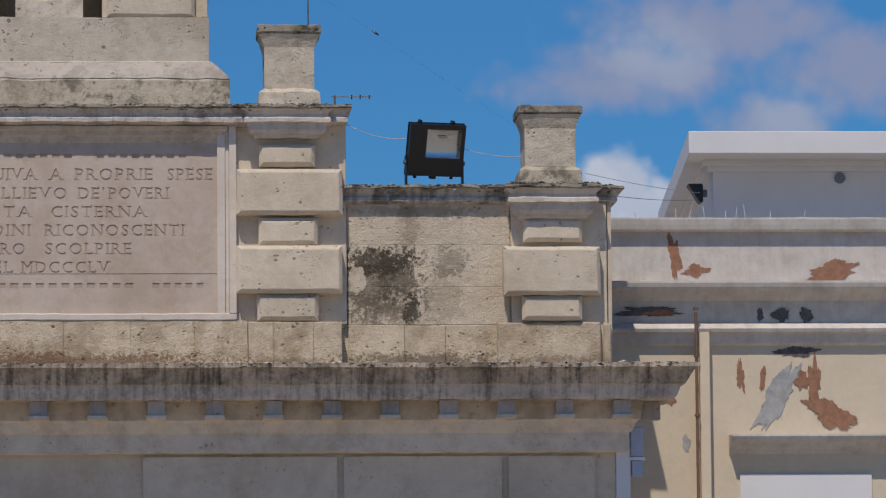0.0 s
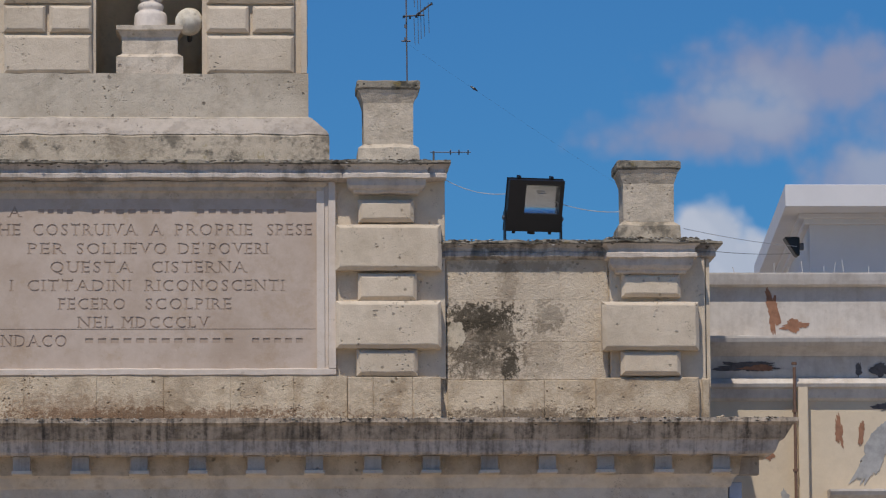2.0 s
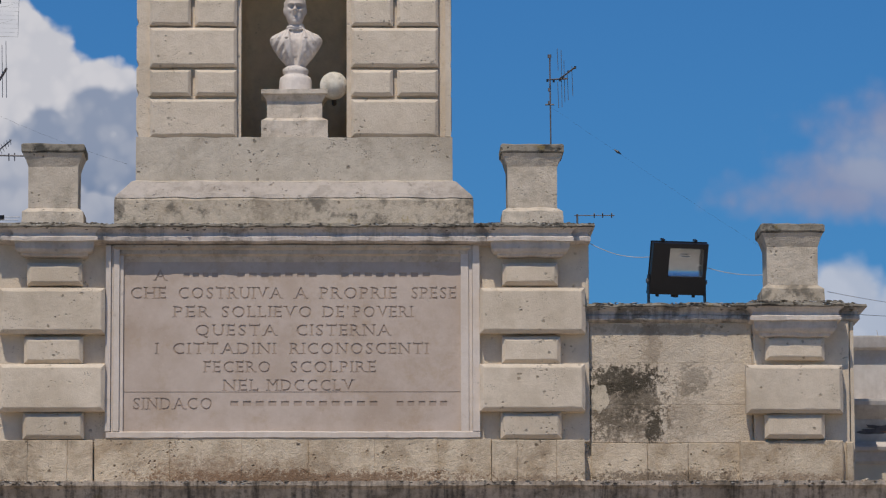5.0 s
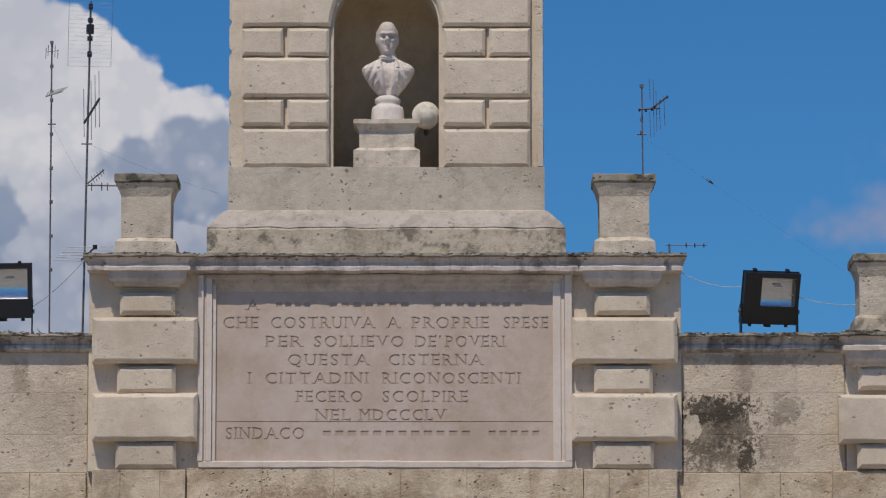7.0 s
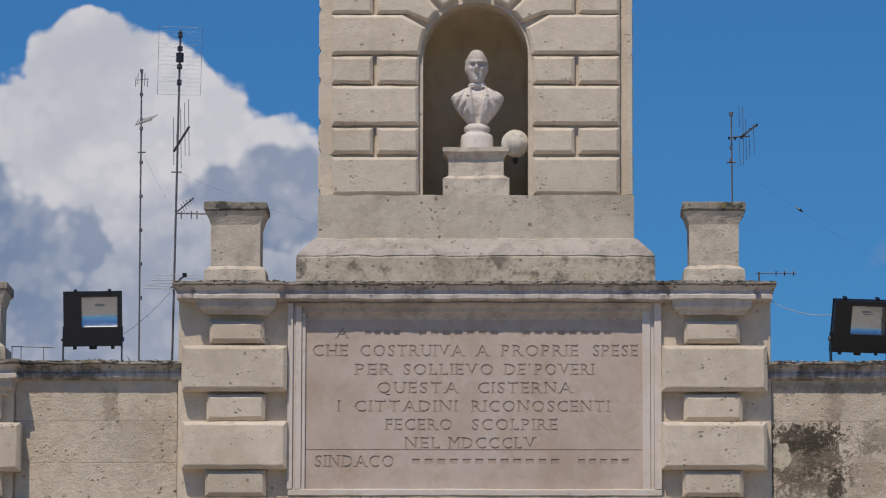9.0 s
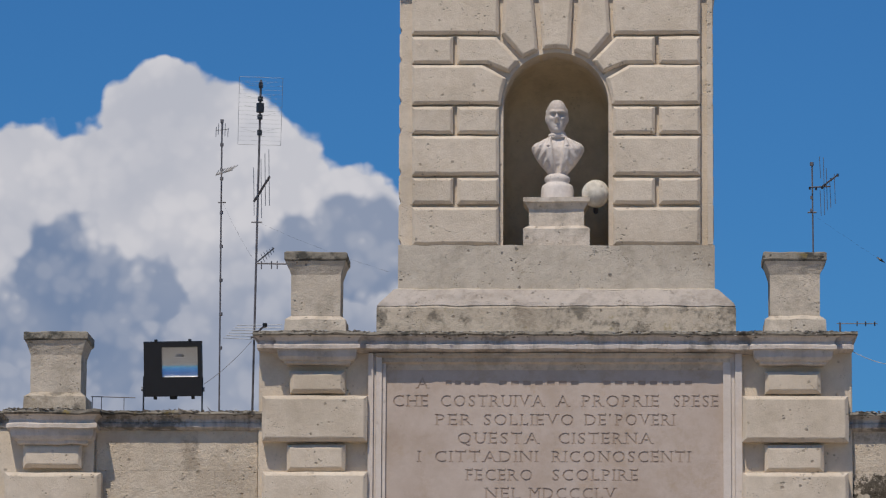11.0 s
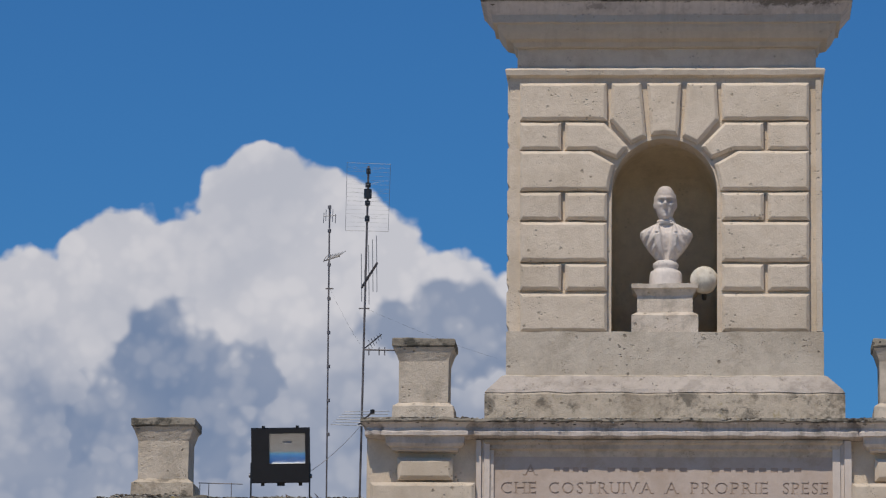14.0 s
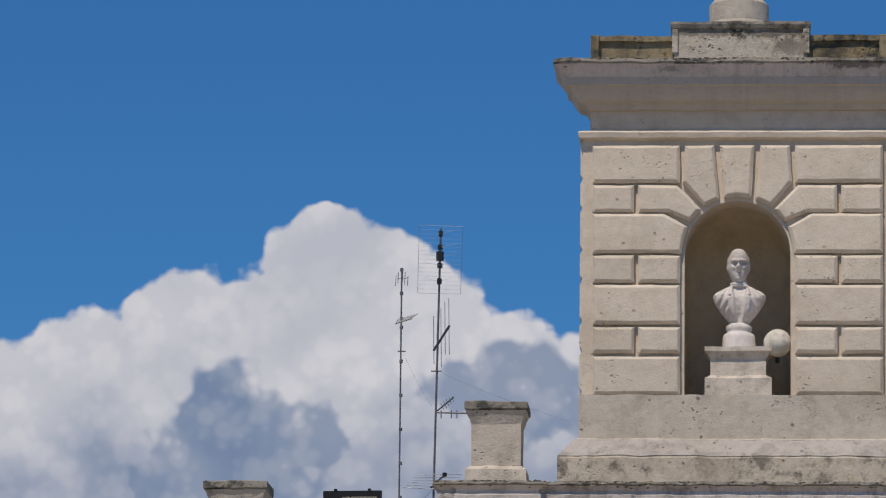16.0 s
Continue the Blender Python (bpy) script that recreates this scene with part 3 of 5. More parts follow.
for s in (1, -1):
    a, b = span(s, X_B1 + 0.001, X_R2)
    wing = slab("wing_wall", a, b, 0.0, Y_BACK, Z_BASE0, z_wing + 0.02, M_WING, building, "cream limestone wing wall with black moss stains" if s > 0 else "cream limestone wing wall")
    # coursed stones of the wing
    for v0, v1, us in ((1098, 1026, (1829, 1935, 2032, 2116)), (1172, 1098.2, (1829, 1905, 1968, 2060, 2116)), (1239, 1172.2, (1829, 1922, 2000, 2116))):
        for p, q in zip(us, us[1:]):
            a, b = span(s, sx(p, 0, 1130), sx(q, 0, 1130))
            block(quad(a, b, sz(v0), sz(v1)), 0.02, -0.012, 0.0025, mat=M_WING, parent=wing, worn=0.001)
    # base course of the wing
    edges = [sx(1829), sx(1928), sx(2000), sx(2092), sx(2104)]
    for i, (p, q) in enumerate(zip(edges, edges[1:])):
        if i == 3:
            continue
        a, b = span(s, p + 0.001, q - 0.001)
        block(quad(a, b, Z_BASE0, sz(1240, -0.03)), 0.02, -0.035, 0.005, mat=M_BASE, parent=wing, worn=0.006)
    # backing of the outer pilaster and its narrow return
    a, b = span(s, sx(2118, -0.05), sx(2287, -0.05))
    slab("pilaster_backing", a, b, -0.06, 0.05, Z_BASE0, z_wing + 0.01, M_ASHLAR, building)
    a, b = span(s, sx(2288, 0.0), X_R2)
    slab("pilaster_return", a, b, -0.03, Y_BACK - 0.01, Z_BASE0, z_wing + 0.012, M_ASHLAR, building)
    # base of the outer pilaster
    p2 = empty("pilaster")
    p2.parent = building
    a, b = span(s, sx(2096, -0.12, 1270), sx(2280, -0.12, 1270))
    block(quad(a, b, Z_BASE0, sz(1235, -0.12)), 0.03, -0.12, 0.012, mat=M_BASE, parent=p2, worn=0.007)
    a, b = span(s, sx(2284, -0.1, 1270), sx(2298, -0.1, 1270))
    block(quad(a, b, Z_BASE0, sz(1237, -0.1)), 0.03, -0.09, 0.01, mat=M_BASE, parent=p2, worn=0.006)
    for u0, u1, v0, v1, y in ((2107, 2279, 1186, 1100, -0.20), (2141, 2246, 1092, 1050, -0.16), (2140, 2246, 1231, 1187, -0.16)):
        vm = (v0 + v1) / 2
        a, b = span(s, sx(u0, y, vm), sx(u1, y, vm))
        block(quad(a, b, sz(v0, y), sz(v1, y)), -0.05, y, 0.032, parent=p2)
    # inner pilaster
    p1 = empty("pilaster")
    p1.parent = building
    for u0, u1, v0, v1, y in ((1634, 1821, 1044, 963, -0.20), (1634, 1821, 1182, 1098, -0.20), (1674, 1772, 959, 920, -0.16), (1673, 1777, 1097, 1050, -0.16), (1671, 1779, 1231, 1184, -0.16)):
        vm = (v0 + v1) / 2
        a, b = span(s, sx(u0, y, vm), sx(u1, y, vm))
        block(quad(a, b, sz(v0, y), sz(v1, y)), -0.05, y, 0.032, parent=p1)
    # base course under the pilaster
    for p, q in zip((1655, 1700, 1770), (1699, 1769, 1820)):
        a, b = span(s, sx(p, -0.12, 1270) - 0.0, sx(q + (1 if q < 1800 else 0), -0.12, 1270) - 0.001)
        block(quad(a, b, Z_BASE0, z_b1), -0.04, -0.155, 0.005, mat=M_BASE, parent=p1, worn=0.003)

# base course under the tablet
edge = [sx(u, -0.12, 1270) for u in (952, 1085, 1212, 1330, 1448, 1560, 1654)]
for a, b in zip(edge, edge[1:]):
    block(quad(a + 0.0005, b - 0.0005, Z_BASE0, z_tab - 0.06), -0.04, -0.12, 0.003, mat=M_BASE, parent=building, worn=0.006)
part("tablet_ledge", moulding(sx(985, -0.1, 1220), sx(1622, -0.1, 1220), -0.075, -0.02, [(0.03, z_tab - 0.065), (0.055, z_tab - 0.05), (0.055, z_tab - 0.01), (0.03, z_tab)], 0.006), M_FRAME, building)

# tablet with its frame
X_T0, X_T1 = sx(1004, -0.07, 1060), sx(1600, -0.07, 1060)
F0, F1 = sx(972, -0.12, 1060), sx(1634, -0.12, 1060)
Z_T1 = sz(912, -0.08)
tablet = slab("inscription_tablet", X_T0 - 0.03, X_T1 + 0.03, -0.075, -0.04, z_tab, Z_T1 + 0.05, M_TABLET, building, "pale limestone tablet with cut lettering")
for s, x0, x1 in ((1, X_T1, F1), (-1, F0, X_T0)):
    bm = bmesh.new()
    lo, hi = z_tab - 0.001, sz(889, -0.12)
    w = x1 - x0
    steps = ((0, 0.42, -0.112), (0.42, 0.62, -0.10), (0.62, 1.0, -0.125)) if s > 0 else ((0, 0.3, -0.125), (0.3, 0.44, -0.102), (0.44, 0.78, -0.118), (0.78, 1.0, -0.098))
    for p, q, y in steps:
        box(bm, x0 + w * p, x0 + w * q - 0.002, y, -0.045, lo, hi)
    part("tablet_frame", bm, M_FRAME, building)
part("tablet_frame", moulding(X_T0 - 0.02, X_T1 + 0.02, -0.08, -0.045, [(0.0, sz(918, -0.09)), (0.01, sz(908, -0.1)), (0.035, sz(904, -0.12)), (0.035, sz(897, -0.12)), (0.06, sz(893, -0.14)), (0.06, sz(888, -0.14))], 0.003), M_BED, building)


# foot and arm strokes of the capitals: share of the letter's width and height, flat (h) or upright (v)
SERIFS = {"A": "0 0 h 1 0 h", "C": ".96 .84 v", "D": ".09 0 h .09 1 h", "E": ".1 0 h .1 1 h .98 .06 v .98 .94 v", "F": ".1 0 h .1 1 h .98 .94 v", "H": ".08 0 h .92 0 h .08 1 h .92 1 h",
          "I": ".5 0 h .5 1 h", "L": ".1 0 h .1 1 h .98 .08 v", "M": ".06 0 h .94 0 h .06 1 h .94 1 h", "N": ".07 0 h .07 1 h .93 1 h", "P": ".1 0 h .1 1 h", "R": ".1 0 h .1 1 h .97 0 h", "S": ".95 .84 v .06 .16 v",
          "T": ".5 0 h .02 .94 v .98 .94 v", "U": ".07 1 h .93 1 h", "V": "0 1 h 1 1 h"}


@functools.lru_cache(None)
def glyph(ch):
    """Points and faces of one capital as a closed solid, with its width; height 1."""
    c = bpy.data.curves.new("glyph", "FONT")
    c.body, c.size, c.extrude, c.resolution_u, c.offset = ch, 1.0, 0.5, 3, -0.001
    ob = bpy.data.objects.new("glyph", c)
    scene.collection.objects.link(ob)
    bpy.context.view_layer.update()
    me = bpy.data.meshes.new_from_object(ob.evaluated_get(bpy.context.evaluated_depsgraph_get()))
    bpy.data.objects.remove(ob)
    xs = [v.co.x for v in me.vertices]
    lx, ly, h = min(xs), 0.0, 0.7
    pts = [((v.co.x - lx) / h, (v.co.y - ly) / h, v.co.z) for v in me.vertices]
    faces = [tuple(f.vertices) for f in me.polygons]
    wide = (max(xs) - lx) / h
    bpy.data.meshes.remove(me)
    return pts, faces, wide


def cut_box(bm, x, z, w, h):
    box(bm, x - w / 2, x + w / 2, CUT_Y0, CUT_Y1, z - h / 2, z + h / 2)


def cut_word(bm, text, u0, u1, v0, v1):
    """Adds the solids of one word to the cutter, to the width and height given."""
    xa, xb, za, zb = sx(u0, -0.08, v0), sx(u1, -0.08, v0), sz(v1, -0.08), sz(v0, -0.08)
    tall = zb - za
    gap = 0.3
    total = sum(glyph(ch)[2] for ch in text) + gap * (len(text) - 1)
    k = (xb - xa) / total if len(text) > 1 else tall
    at = xa
    for ch in text:
        pts, faces, wide = glyph(ch)
        vs = [bm.verts.new((at + x * k, CUT_Y0 if y > 0 else CUT_Y1, za + z * tall)) for x, z, y in pts]
        for f in faces:
            bm.faces.new([vs[i] for i in f])
        bits = SERIFS.get(ch, "").split()
        for fx, fz, how in zip(bits[0::3], bits[1::3], bits[2::3]):
            x, z = at + float(fx) * wide * k, za + float(fz) * tall
            z = min(max(z, za + 0.0035), zb - 0.0035)
            cut_box(bm, x, z, *((0.034, 0.0068) if how == "h" else (0.007, 0.024)))
        at += (wide + gap) * k


def cut_bars(bm, u0, u1, count, v0, v1):
    """Plain bars, one a letter, where a name stands."""
    za, zb = sz(v1, -0.08), sz(v0, -0.08)
    xa, xb = sx(u0, -0.08, v0), sx(u1, -0.08, v0)
    step = (xb - xa) / count
    for i in range(count):
        cut_box(bm, xa + (i + 0.5) * step, (za + zb) / 2, step * 0.62, (zb - za) * 0.42)


LINES = (
    (931, 951, "A 1059.5 1080.5"),
    (962.5, 983, "CHE 1017 1078.5 COSTRUIVA 1101.5 1282.5 A 1307.5 1329.5 PROPRIE 1352 1486 SPESE 1513 1591"),
    (996, 1016, "PER 1093 1155.5 SOLLIEVO 1178 1336 DE' 1357 1401.5 POVERI 1411 1514"),
    (1028.5, 1048.5, "QUESTA 1131.5 1273 CISTERNA 1309.5 1474.5"),
    (1061, 1081, "I 1062 1066 CITTADINI 1091.5 1272 RICONOSCENTI 1299 1541.5"),
    (1093.5, 1113.5, "FECERO 1147 1263 SCOLPIRE 1299 1449"),
    (1126, 1146, "NEL 1180.5 1241.5 MDCCCLV 1258.5 1409.5"),
    (1158, 1179, "SINDACO 1021.5 1160"),
)
CUT_Y0, CUT_Y1 = -0.085, -0.0688
cutter = bmesh.new()
for v0, v1, line in LINES:
    bits = line.split()
    for word, u0, u1 in zip(bits[0::3], bits[1::3], bits[2::3]):
        cut_word(cutter, word, float(u0), float(u1), v0, v1)
for u0, u1, count in ((1107, 1174, 4), (1201, 1349, 7), (1385, 1549, 8)):
    cut_bars(cutter, u0, u1, count, 931, 951)
for u0, u1, count in ((1188.5, 1457, 12), (1483, 1579.5, 5)):
    cut_bars(cutter, u0, u1, count, 1158, 1179)
cut_box(cutter, (X_T0 + X_T1) / 2, sz(1148.2, -0.08), X_T1 - X_T0 - 0.01, 0.006)
bmesh.ops.remove_doubles(cutter, verts=cutter.verts, dist=1e-5)
bmesh.ops.recalc_face_normals(cutter, faces=cutter.faces)
cutter_me = bpy.data.meshes.new("cutter")
cutter.to_mesh(cutter_me)
cutter.free()
cutter_ob = bpy.data.objects.new("cutter", cutter_me)
scene.collection.objects.link(cutter_ob)
chisel = tablet.modifiers.new("chisel", "BOOLEAN")
chisel.operation, chisel.solver, chisel.object, chisel.use_self = "DIFFERENCE", "EXACT", cutter_ob, True
bpy.context.view_layer.update()
carved = bpy.data.meshes.new_from_object(tablet.evaluated_get(bpy.context.evaluated_depsgraph_get()))
tablet.modifiers.clear()
bpy.data.objects.remove(cutter_ob)
# the cut floors and flanks are a part of their own
for name, inside in (("slab", False), ("lettering", True)):
    bm = bmesh.new()
    bm.from_mesh(carved)
    gone = [f for f in bm.faces if (max(v.co.y for v in f.verts) < -0.066 and (min(v.co.y for v in f.verts) > -0.0747 or abs(f.normal.y) < 0.5)) != inside]
    bmesh.ops.delete(bm, geom=gone, context="FACES")
    if inside:
        part("lettering", bm, M_LETTER, tablet, "capitals cut into the stone")
    else:
        bm.to_mesh(tablet.data)
        bm.free()

# attic cornice
AC_Y = -0.08
AC = [(0.0, sz(890, AC_Y)), (0.03, sz(888, AC_Y - 0.03)), (0.11, sz(884, AC_Y - 0.11)), (0.138, sz(880.5, AC_Y - 0.14)), (0.138, sz(874, AC_Y - 0.14)), (0.125, sz(872, AC_Y - 0.12)), (0.12, sz(867, AC_Y - 0.12)), (0.145, sz(860, AC_Y - 0.15)), (0.168, sz(857, AC_Y - 0.17)), (0.168, sz(850, AC_Y - 0.17))]
cornice("attic_cornice", 2 * XC - X_R1 + 0.13, X_R1 - 0.13, AC_Y, Y_BACK + 0.1, AC, building, "lichen-rimmed grey stone cornice", 0.008, 0.03)
Z_AC = AC[-1][1]
WC_Y = -0.02
z0 = sz(1026, WC_Y)
WC = [(0.0, z0), (0.03, z0 + 0.005), (0.055, sz(1022, WC_Y - 0.05)), (0.078, sz(1020, WC_Y - 0.06)), (0.078, sz(1013.5, WC_Y - 0.06)), (0.062, sz(1011, WC_Y - 0.05)), (0.07, sz(1006, WC_Y - 0.05)), (0.11, sz(1000, WC_Y - 0.11)), (0.145, sz(997, WC_Y - 0.14)), (0.14, sz(990, WC_Y - 0.14))]
WC = [(p * 0.76, z) for p, z in WC]
Z_WC = WC[-1][1]
for s in (1, -1):
    a, b = span(s, X_R1 - 0.02, X_R2 - 0.012)
    cornice("wing_coping", a, b, WC_Y, Y_BACK + 0.06, WC, building, "grey lichen-rimmed parapet coping", 0.009, 0.03, M_COPING)
    # the capitals break forward over the pilasters
    a, b = span(s, sx(1668, -0.2, 900), sx(1778, -0.2, 900))
    cap = [(0.0, sz(909, -0.17)), (0.015, sz(907, -0.18)), (0.018, sz(903, -0.19)), (0.045, sz(900, -0.22)), (0.062, sz(894, -0.24)), (0.066, sz(886, -0.24)), (0.07, sz(882, -0.24)), (0.097, sz(880.5, -0.27)), (0.097, sz(874, -0.27)), (0.08, sz(872, -0.25)), (0.076, sz(867, -0.25)), (0.098, sz(860, -0.27)), (0.12, sz(857, -0.29)), (0.12, sz(849.5, -0.29))]
    cornice("capital", a, b, -0.17, Y_BACK - 0.1, cap, building, "stained moulded stone capital", 0.007, 0.04, M_CAPITAL)
    a, b = span(s, sx(2134, -0.2, 1040), sx(2252, -0.2, 1040))
    cap = [(0.0, sz(1051, -0.17)), (0.015, sz(1049, -0.18)), (0.018, sz(1044, -0.19)), (0.045, sz(1041, -0.22)), (0.062, sz(1035, -0.24)), (0.066, sz(1027, -0.24)), (0.07, sz(1023, -0.24)), (0.097, sz(1021, -0.27)), (0.097, sz(1014, -0.27)), (0.08, sz(1012, -0.25)), (0.076, sz(1007, -0.25)), (0.098, sz(1000, -0.27)), (0.12, sz(997, -0.29)), (0.12, sz(989.5, -0.29))]
    cornice("capital", a, b, -0.17, Y_BACK - 0.1, cap, building, "stained moulded stone capital", 0.009, 0.04, M_CAPITAL)
    # pillars on the attic
    for cu, half, top, zb, yc in ((1727, 52, 709, Z_AC, -0.1), (2187, 53, 850, Z_WC, -0.1)):
        yf = yc
        k = 1 / 219.0
        x = sx(cu, yf, 800)
        x = x if s > 0 else 2 * XC - x
        h = sz(top, yf) - zb
        w = (half - 9) * k
        rows_b = [(0.045, zb - 0.01), (0.05, zb + 0.02), (0.045, zb + 0.12), (0.0, zb + 0.155), (0.0, zb + 0.155), (0.0, zb + 0.1555), (0.002, zb + h - 0.18), (0.012, zb + h - 0.15), (0.03, zb + h - 0.10), (0.045, zb + h - 0.075)]
        pil = part("pillar", moulding(x - w, x + w, yf + 0.05, yf + 0.05 + 2 * w, rows_b[5:], 0.008, 0.05), M_PILLAR, building, "square lichen-grown stone attic pillar")
        part("pillar_base", moulding(x - w, x + w, yf + 0.05, yf + 0.05 + 2 * w, rows_b[:4], 0.011, 0.04), M_BAND if zb == Z_WC else M_PILLAR, pil)
        part("pillar_cap", moulding(x - w, x + w, yf + 0.05, yf + 0.05 + 2 * w + 0.04, [(0.04, zb + h - 0.076), (0.055, zb + h - 0.06), (0.055, zb + h - 0.01), (0.04, zb + h)], 0.012, 0.04), M_CAP, pil, "mossy cap slab")

# ---- tower ----
TY = 0.10                                  # plane of the joints
TX0, TX1 = sx(1032, TY, 480), sx(1580, TY, 480)
TXC = (TX0 + TX1) / 2
TB = 1.2                                  # back of the tower
tower = empty("tower")
tower.parent = building
tower["label"] = "rusticated limestone niche tower"
# plinth with a sloping offset
band = [(0.0, Z_AC - 0.03), (0.0, sz(800, -0.12) - 0.02), (-0.02, sz(798, -0.1)), (-0.13, sz(777, 0.03)), (-0.16, sz(775, 0.05)), (-0.16, sz(698, 0.05))]
PX0, PX1 = sx(988, -0.12, 825), sx(1622, -0.12, 825)
part("tower_plinth", moulding(PX0, PX1, -0.12, TB + 0.1, band[3:], 0.007, 0.05), M_PLINTH, tower, "pale weathered stone plinth")
part("plinth_offset", moulding(PX0, PX1, -0.12, TB + 0.1, band[1:4], 0.012, 0.035), M_OFFSET, tower, "grey sloping offset of the plinth")
part("plinth_band", moulding(PX0, PX1, -0.122, TB + 0.1, [(0.0, Z_AC - 0.03), (0.002, Z_AC + 0.02), (0.002, band[1][1] - 0.02), (-0.012, band[1][1] + 0.001)], 0.01, 0.06), M_BAND, tower, "brown stained band of stone")
Z_N0 = sz(698, TY)
Z_TOP = sz(258, TY)
NR = 94 / LONG * (DIST + TY) * 1.005
NX = sx(1305, TY, 500)
Z_SP = sz(448, TY)
# front wall with the arched opening through it
bm = bmesh.new()
WT = 0.30
A = 20
arch = [(NX + NR * math.cos(math.pi - math.pi * k / A), Z_SP + NR * math.sin(math.pi * k / A)) for k in range(A + 1)]
outer = []
for i, (x, z) in enumerate(arch):
    outer.append((TX0 + (TX1 - TX0) * i / A, Z_TOP + 0.12))
line_in = [(NX - NR, Z_N0)] + arch + [(NX + NR, Z_N0)]
line_out = [(TX0, Z_N0)] + outer + [(TX1, Z_N0)]
fr = [[bm.verts.new((x, y, z)) for x, z in line] for y in (TY, TY + WT) for line in (line_in, line_out)]
for k in range(len(line_in) - 1):
    bm.faces.new((fr[0][k], fr[0][k + 1], fr[1][k + 1], fr[1][k]))
    bm.faces.new((fr[2][k], fr[3][k], fr[3][k + 1], fr[2][k + 1]))
    bm.faces.new((fr[1][k], fr[1][k + 1], fr[3][k + 1], fr[3][k]))
for k in range(len(line_in) - 1):
    bm.faces.new((fr[0][k], fr[2][k], fr[2][k + 1], fr[0][k + 1]))
for e in (0, -1):
    bm.faces.new((fr[0][e], fr[1][e], fr[3][e], fr[2][e]))
part("tower_front", bm, M_TOWER, tower)
# the niche: half round, with a quarter dome
bm = bmesh.new()
S = 24
rings = []
levels = [(NR, Z_N0 - 0.01), (NR, Z_N0 + 0.5), (NR, Z_SP)] + [(NR * math.cos(a), Z_SP + NR * math.sin(a)) for a in [math.pi / 2 * k / 9 for k in range(1, 9)]]
for r, z in levels:
    ring = []
    for k in range(S + 1):
        c, q = math.cos(math.pi * k / S), math.sin(math.pi * k / S)
        ring.append(bm.verts.new((NX - r * (1.05 if r > NR * 0.98 else 1.02) * math.copysign(abs(c) ** 0.22, c), TY + 0.06 + 2.0 * NR * min(1, r / NR + 0.12) * q ** 0.3, z)))
    rings.append(ring)
for lo, hi in zip(rings, rings[1:]):
    for k in range(S):
        bm.faces.new((lo[k], lo[k + 1], hi[k + 1], hi[k]))
tip = bm.verts.new((NX, TY + 0.1, Z_SP + NR * 1.01))
for k in range(S):
    bm.faces.new((rings[-1][k], rings[-1][k + 1], tip))
floor_line = [v.co.copy() for v in rings[0]]
bmesh.ops.recalc_face_normals(bm, faces=bm.faces)
part("niche", bm, M_NICHE, tower, "shaded ochre half-round niche", smooth=True)
# unseen floor, coloured near-black so little light bounces onto the niche walls
bm = bmesh.new()
bm.faces.new([bm.verts.new(v + Vector((0, 0, 0.004))) for v in floor_line])
part("niche_floor", bm, M_NICHE_FLOOR, tower, "unseen niche floor, coloured near-black to deepen the shade low in the niche")
for x0, x1 in ((TX0, TX0 + 0.22), (TX1 - 0.22, TX1)):
    slab("tower_side", x0, x1, TY + WT + 0.002, TB - 0.04, Z_N0, Z_TOP + 0.12, M_TOWER, tower)
slab("tower_back", TX0, TX1, TB - 0.038, TB, Z_N0, Z_TOP + 0.12, M_TOWER, tower)

YF = TY - 0.06
rows7 = [(258, 324), (328, 376), (378, 448), (452, 500), (504, 573), (578, 624), (630, 697)]


def tq(pts, name="stone_block"):
    block([(sx(u, YF, v), sz(v, YF)) for u, v in pts], TY + 0.03, YF, 0.026, name, M_TOWER, tower)


def mirrored(pts):
    return [(2610 - u, v) for u, v in pts]


for i, (v0, v1) in enumerate(rows7):
    for side in (1, -1):
        turn = (lambda p: p) if side > 0 else mirrored
        if i in (0, 4, 6):
            tq(turn([(1050, v0), (1204, v0), (1204, v1), (1050, v1)]))
        elif i in (3, 5):
            tq(turn([(1050, v0), (1123, v0), (1123, v1), (1050, v1)]))
            tq(turn([(1130, v0), (1204, v0), (1204, v1), (1130, v1)]))
        elif i == 2:
            tq(turn([(1050, v0), (1174, v0), (1217, v0 + 23), (1210, v0 + 48), (1206, v1), (1050, v1)]))
        else:
            tq(turn([(1050, v0), (1123, v0), (1123, v1), (1050, v1)]))
            tq(turn([(1130, v0), (1199, v0), (1240, v0 + 42), (1222, v0 + 63), (1182, v1), (1130, v1)]))
    # side stones, which show as a scalloped edge
    z0, z1 = sz(v1, TY + 0.2), sz(v0, TY + 0.2)
    for x, out in ((TX0, -0.02), (TX1, 0.014)):
        bm = bmesh.new()
        c = 0.028
        xa, xb = x - out * 0.3, x + out
        for y0, y1 in ((TY + 0.015, TY + 0.38), (TY + 0.39, TB - 0.02)):
            f = [bm.verts.new(p) for p in ((xa, y0, z0), (xa, y1, z0), (xa, y1, z1), (xa, y0, z1), (x + out * 0.1, y0, z0), (x + out * 0.1, y1, z0), (x + out * 0.1, y1, z1), (x + out * 0.1, y0, z1), (xb, y0 + 0.004, z0 + c), (xb, y1 - c, z0 + c), (xb, y1 - c, z1 - c), (xb, y0 + 0.004, z1 - c))]
            for q in ((0, 1, 2, 3), (0, 1, 5, 4), (1, 2, 6, 5), (2, 3, 7, 6), (3, 0, 4, 7), (4, 5, 9, 8), (5, 6, 10, 9), (6, 7, 11, 10), (7, 4, 8, 11), (8, 9, 10, 11)):
                bm.faces.new([f[k] for k in q])
        part("side_stone", bm, M_TOWER, tower)
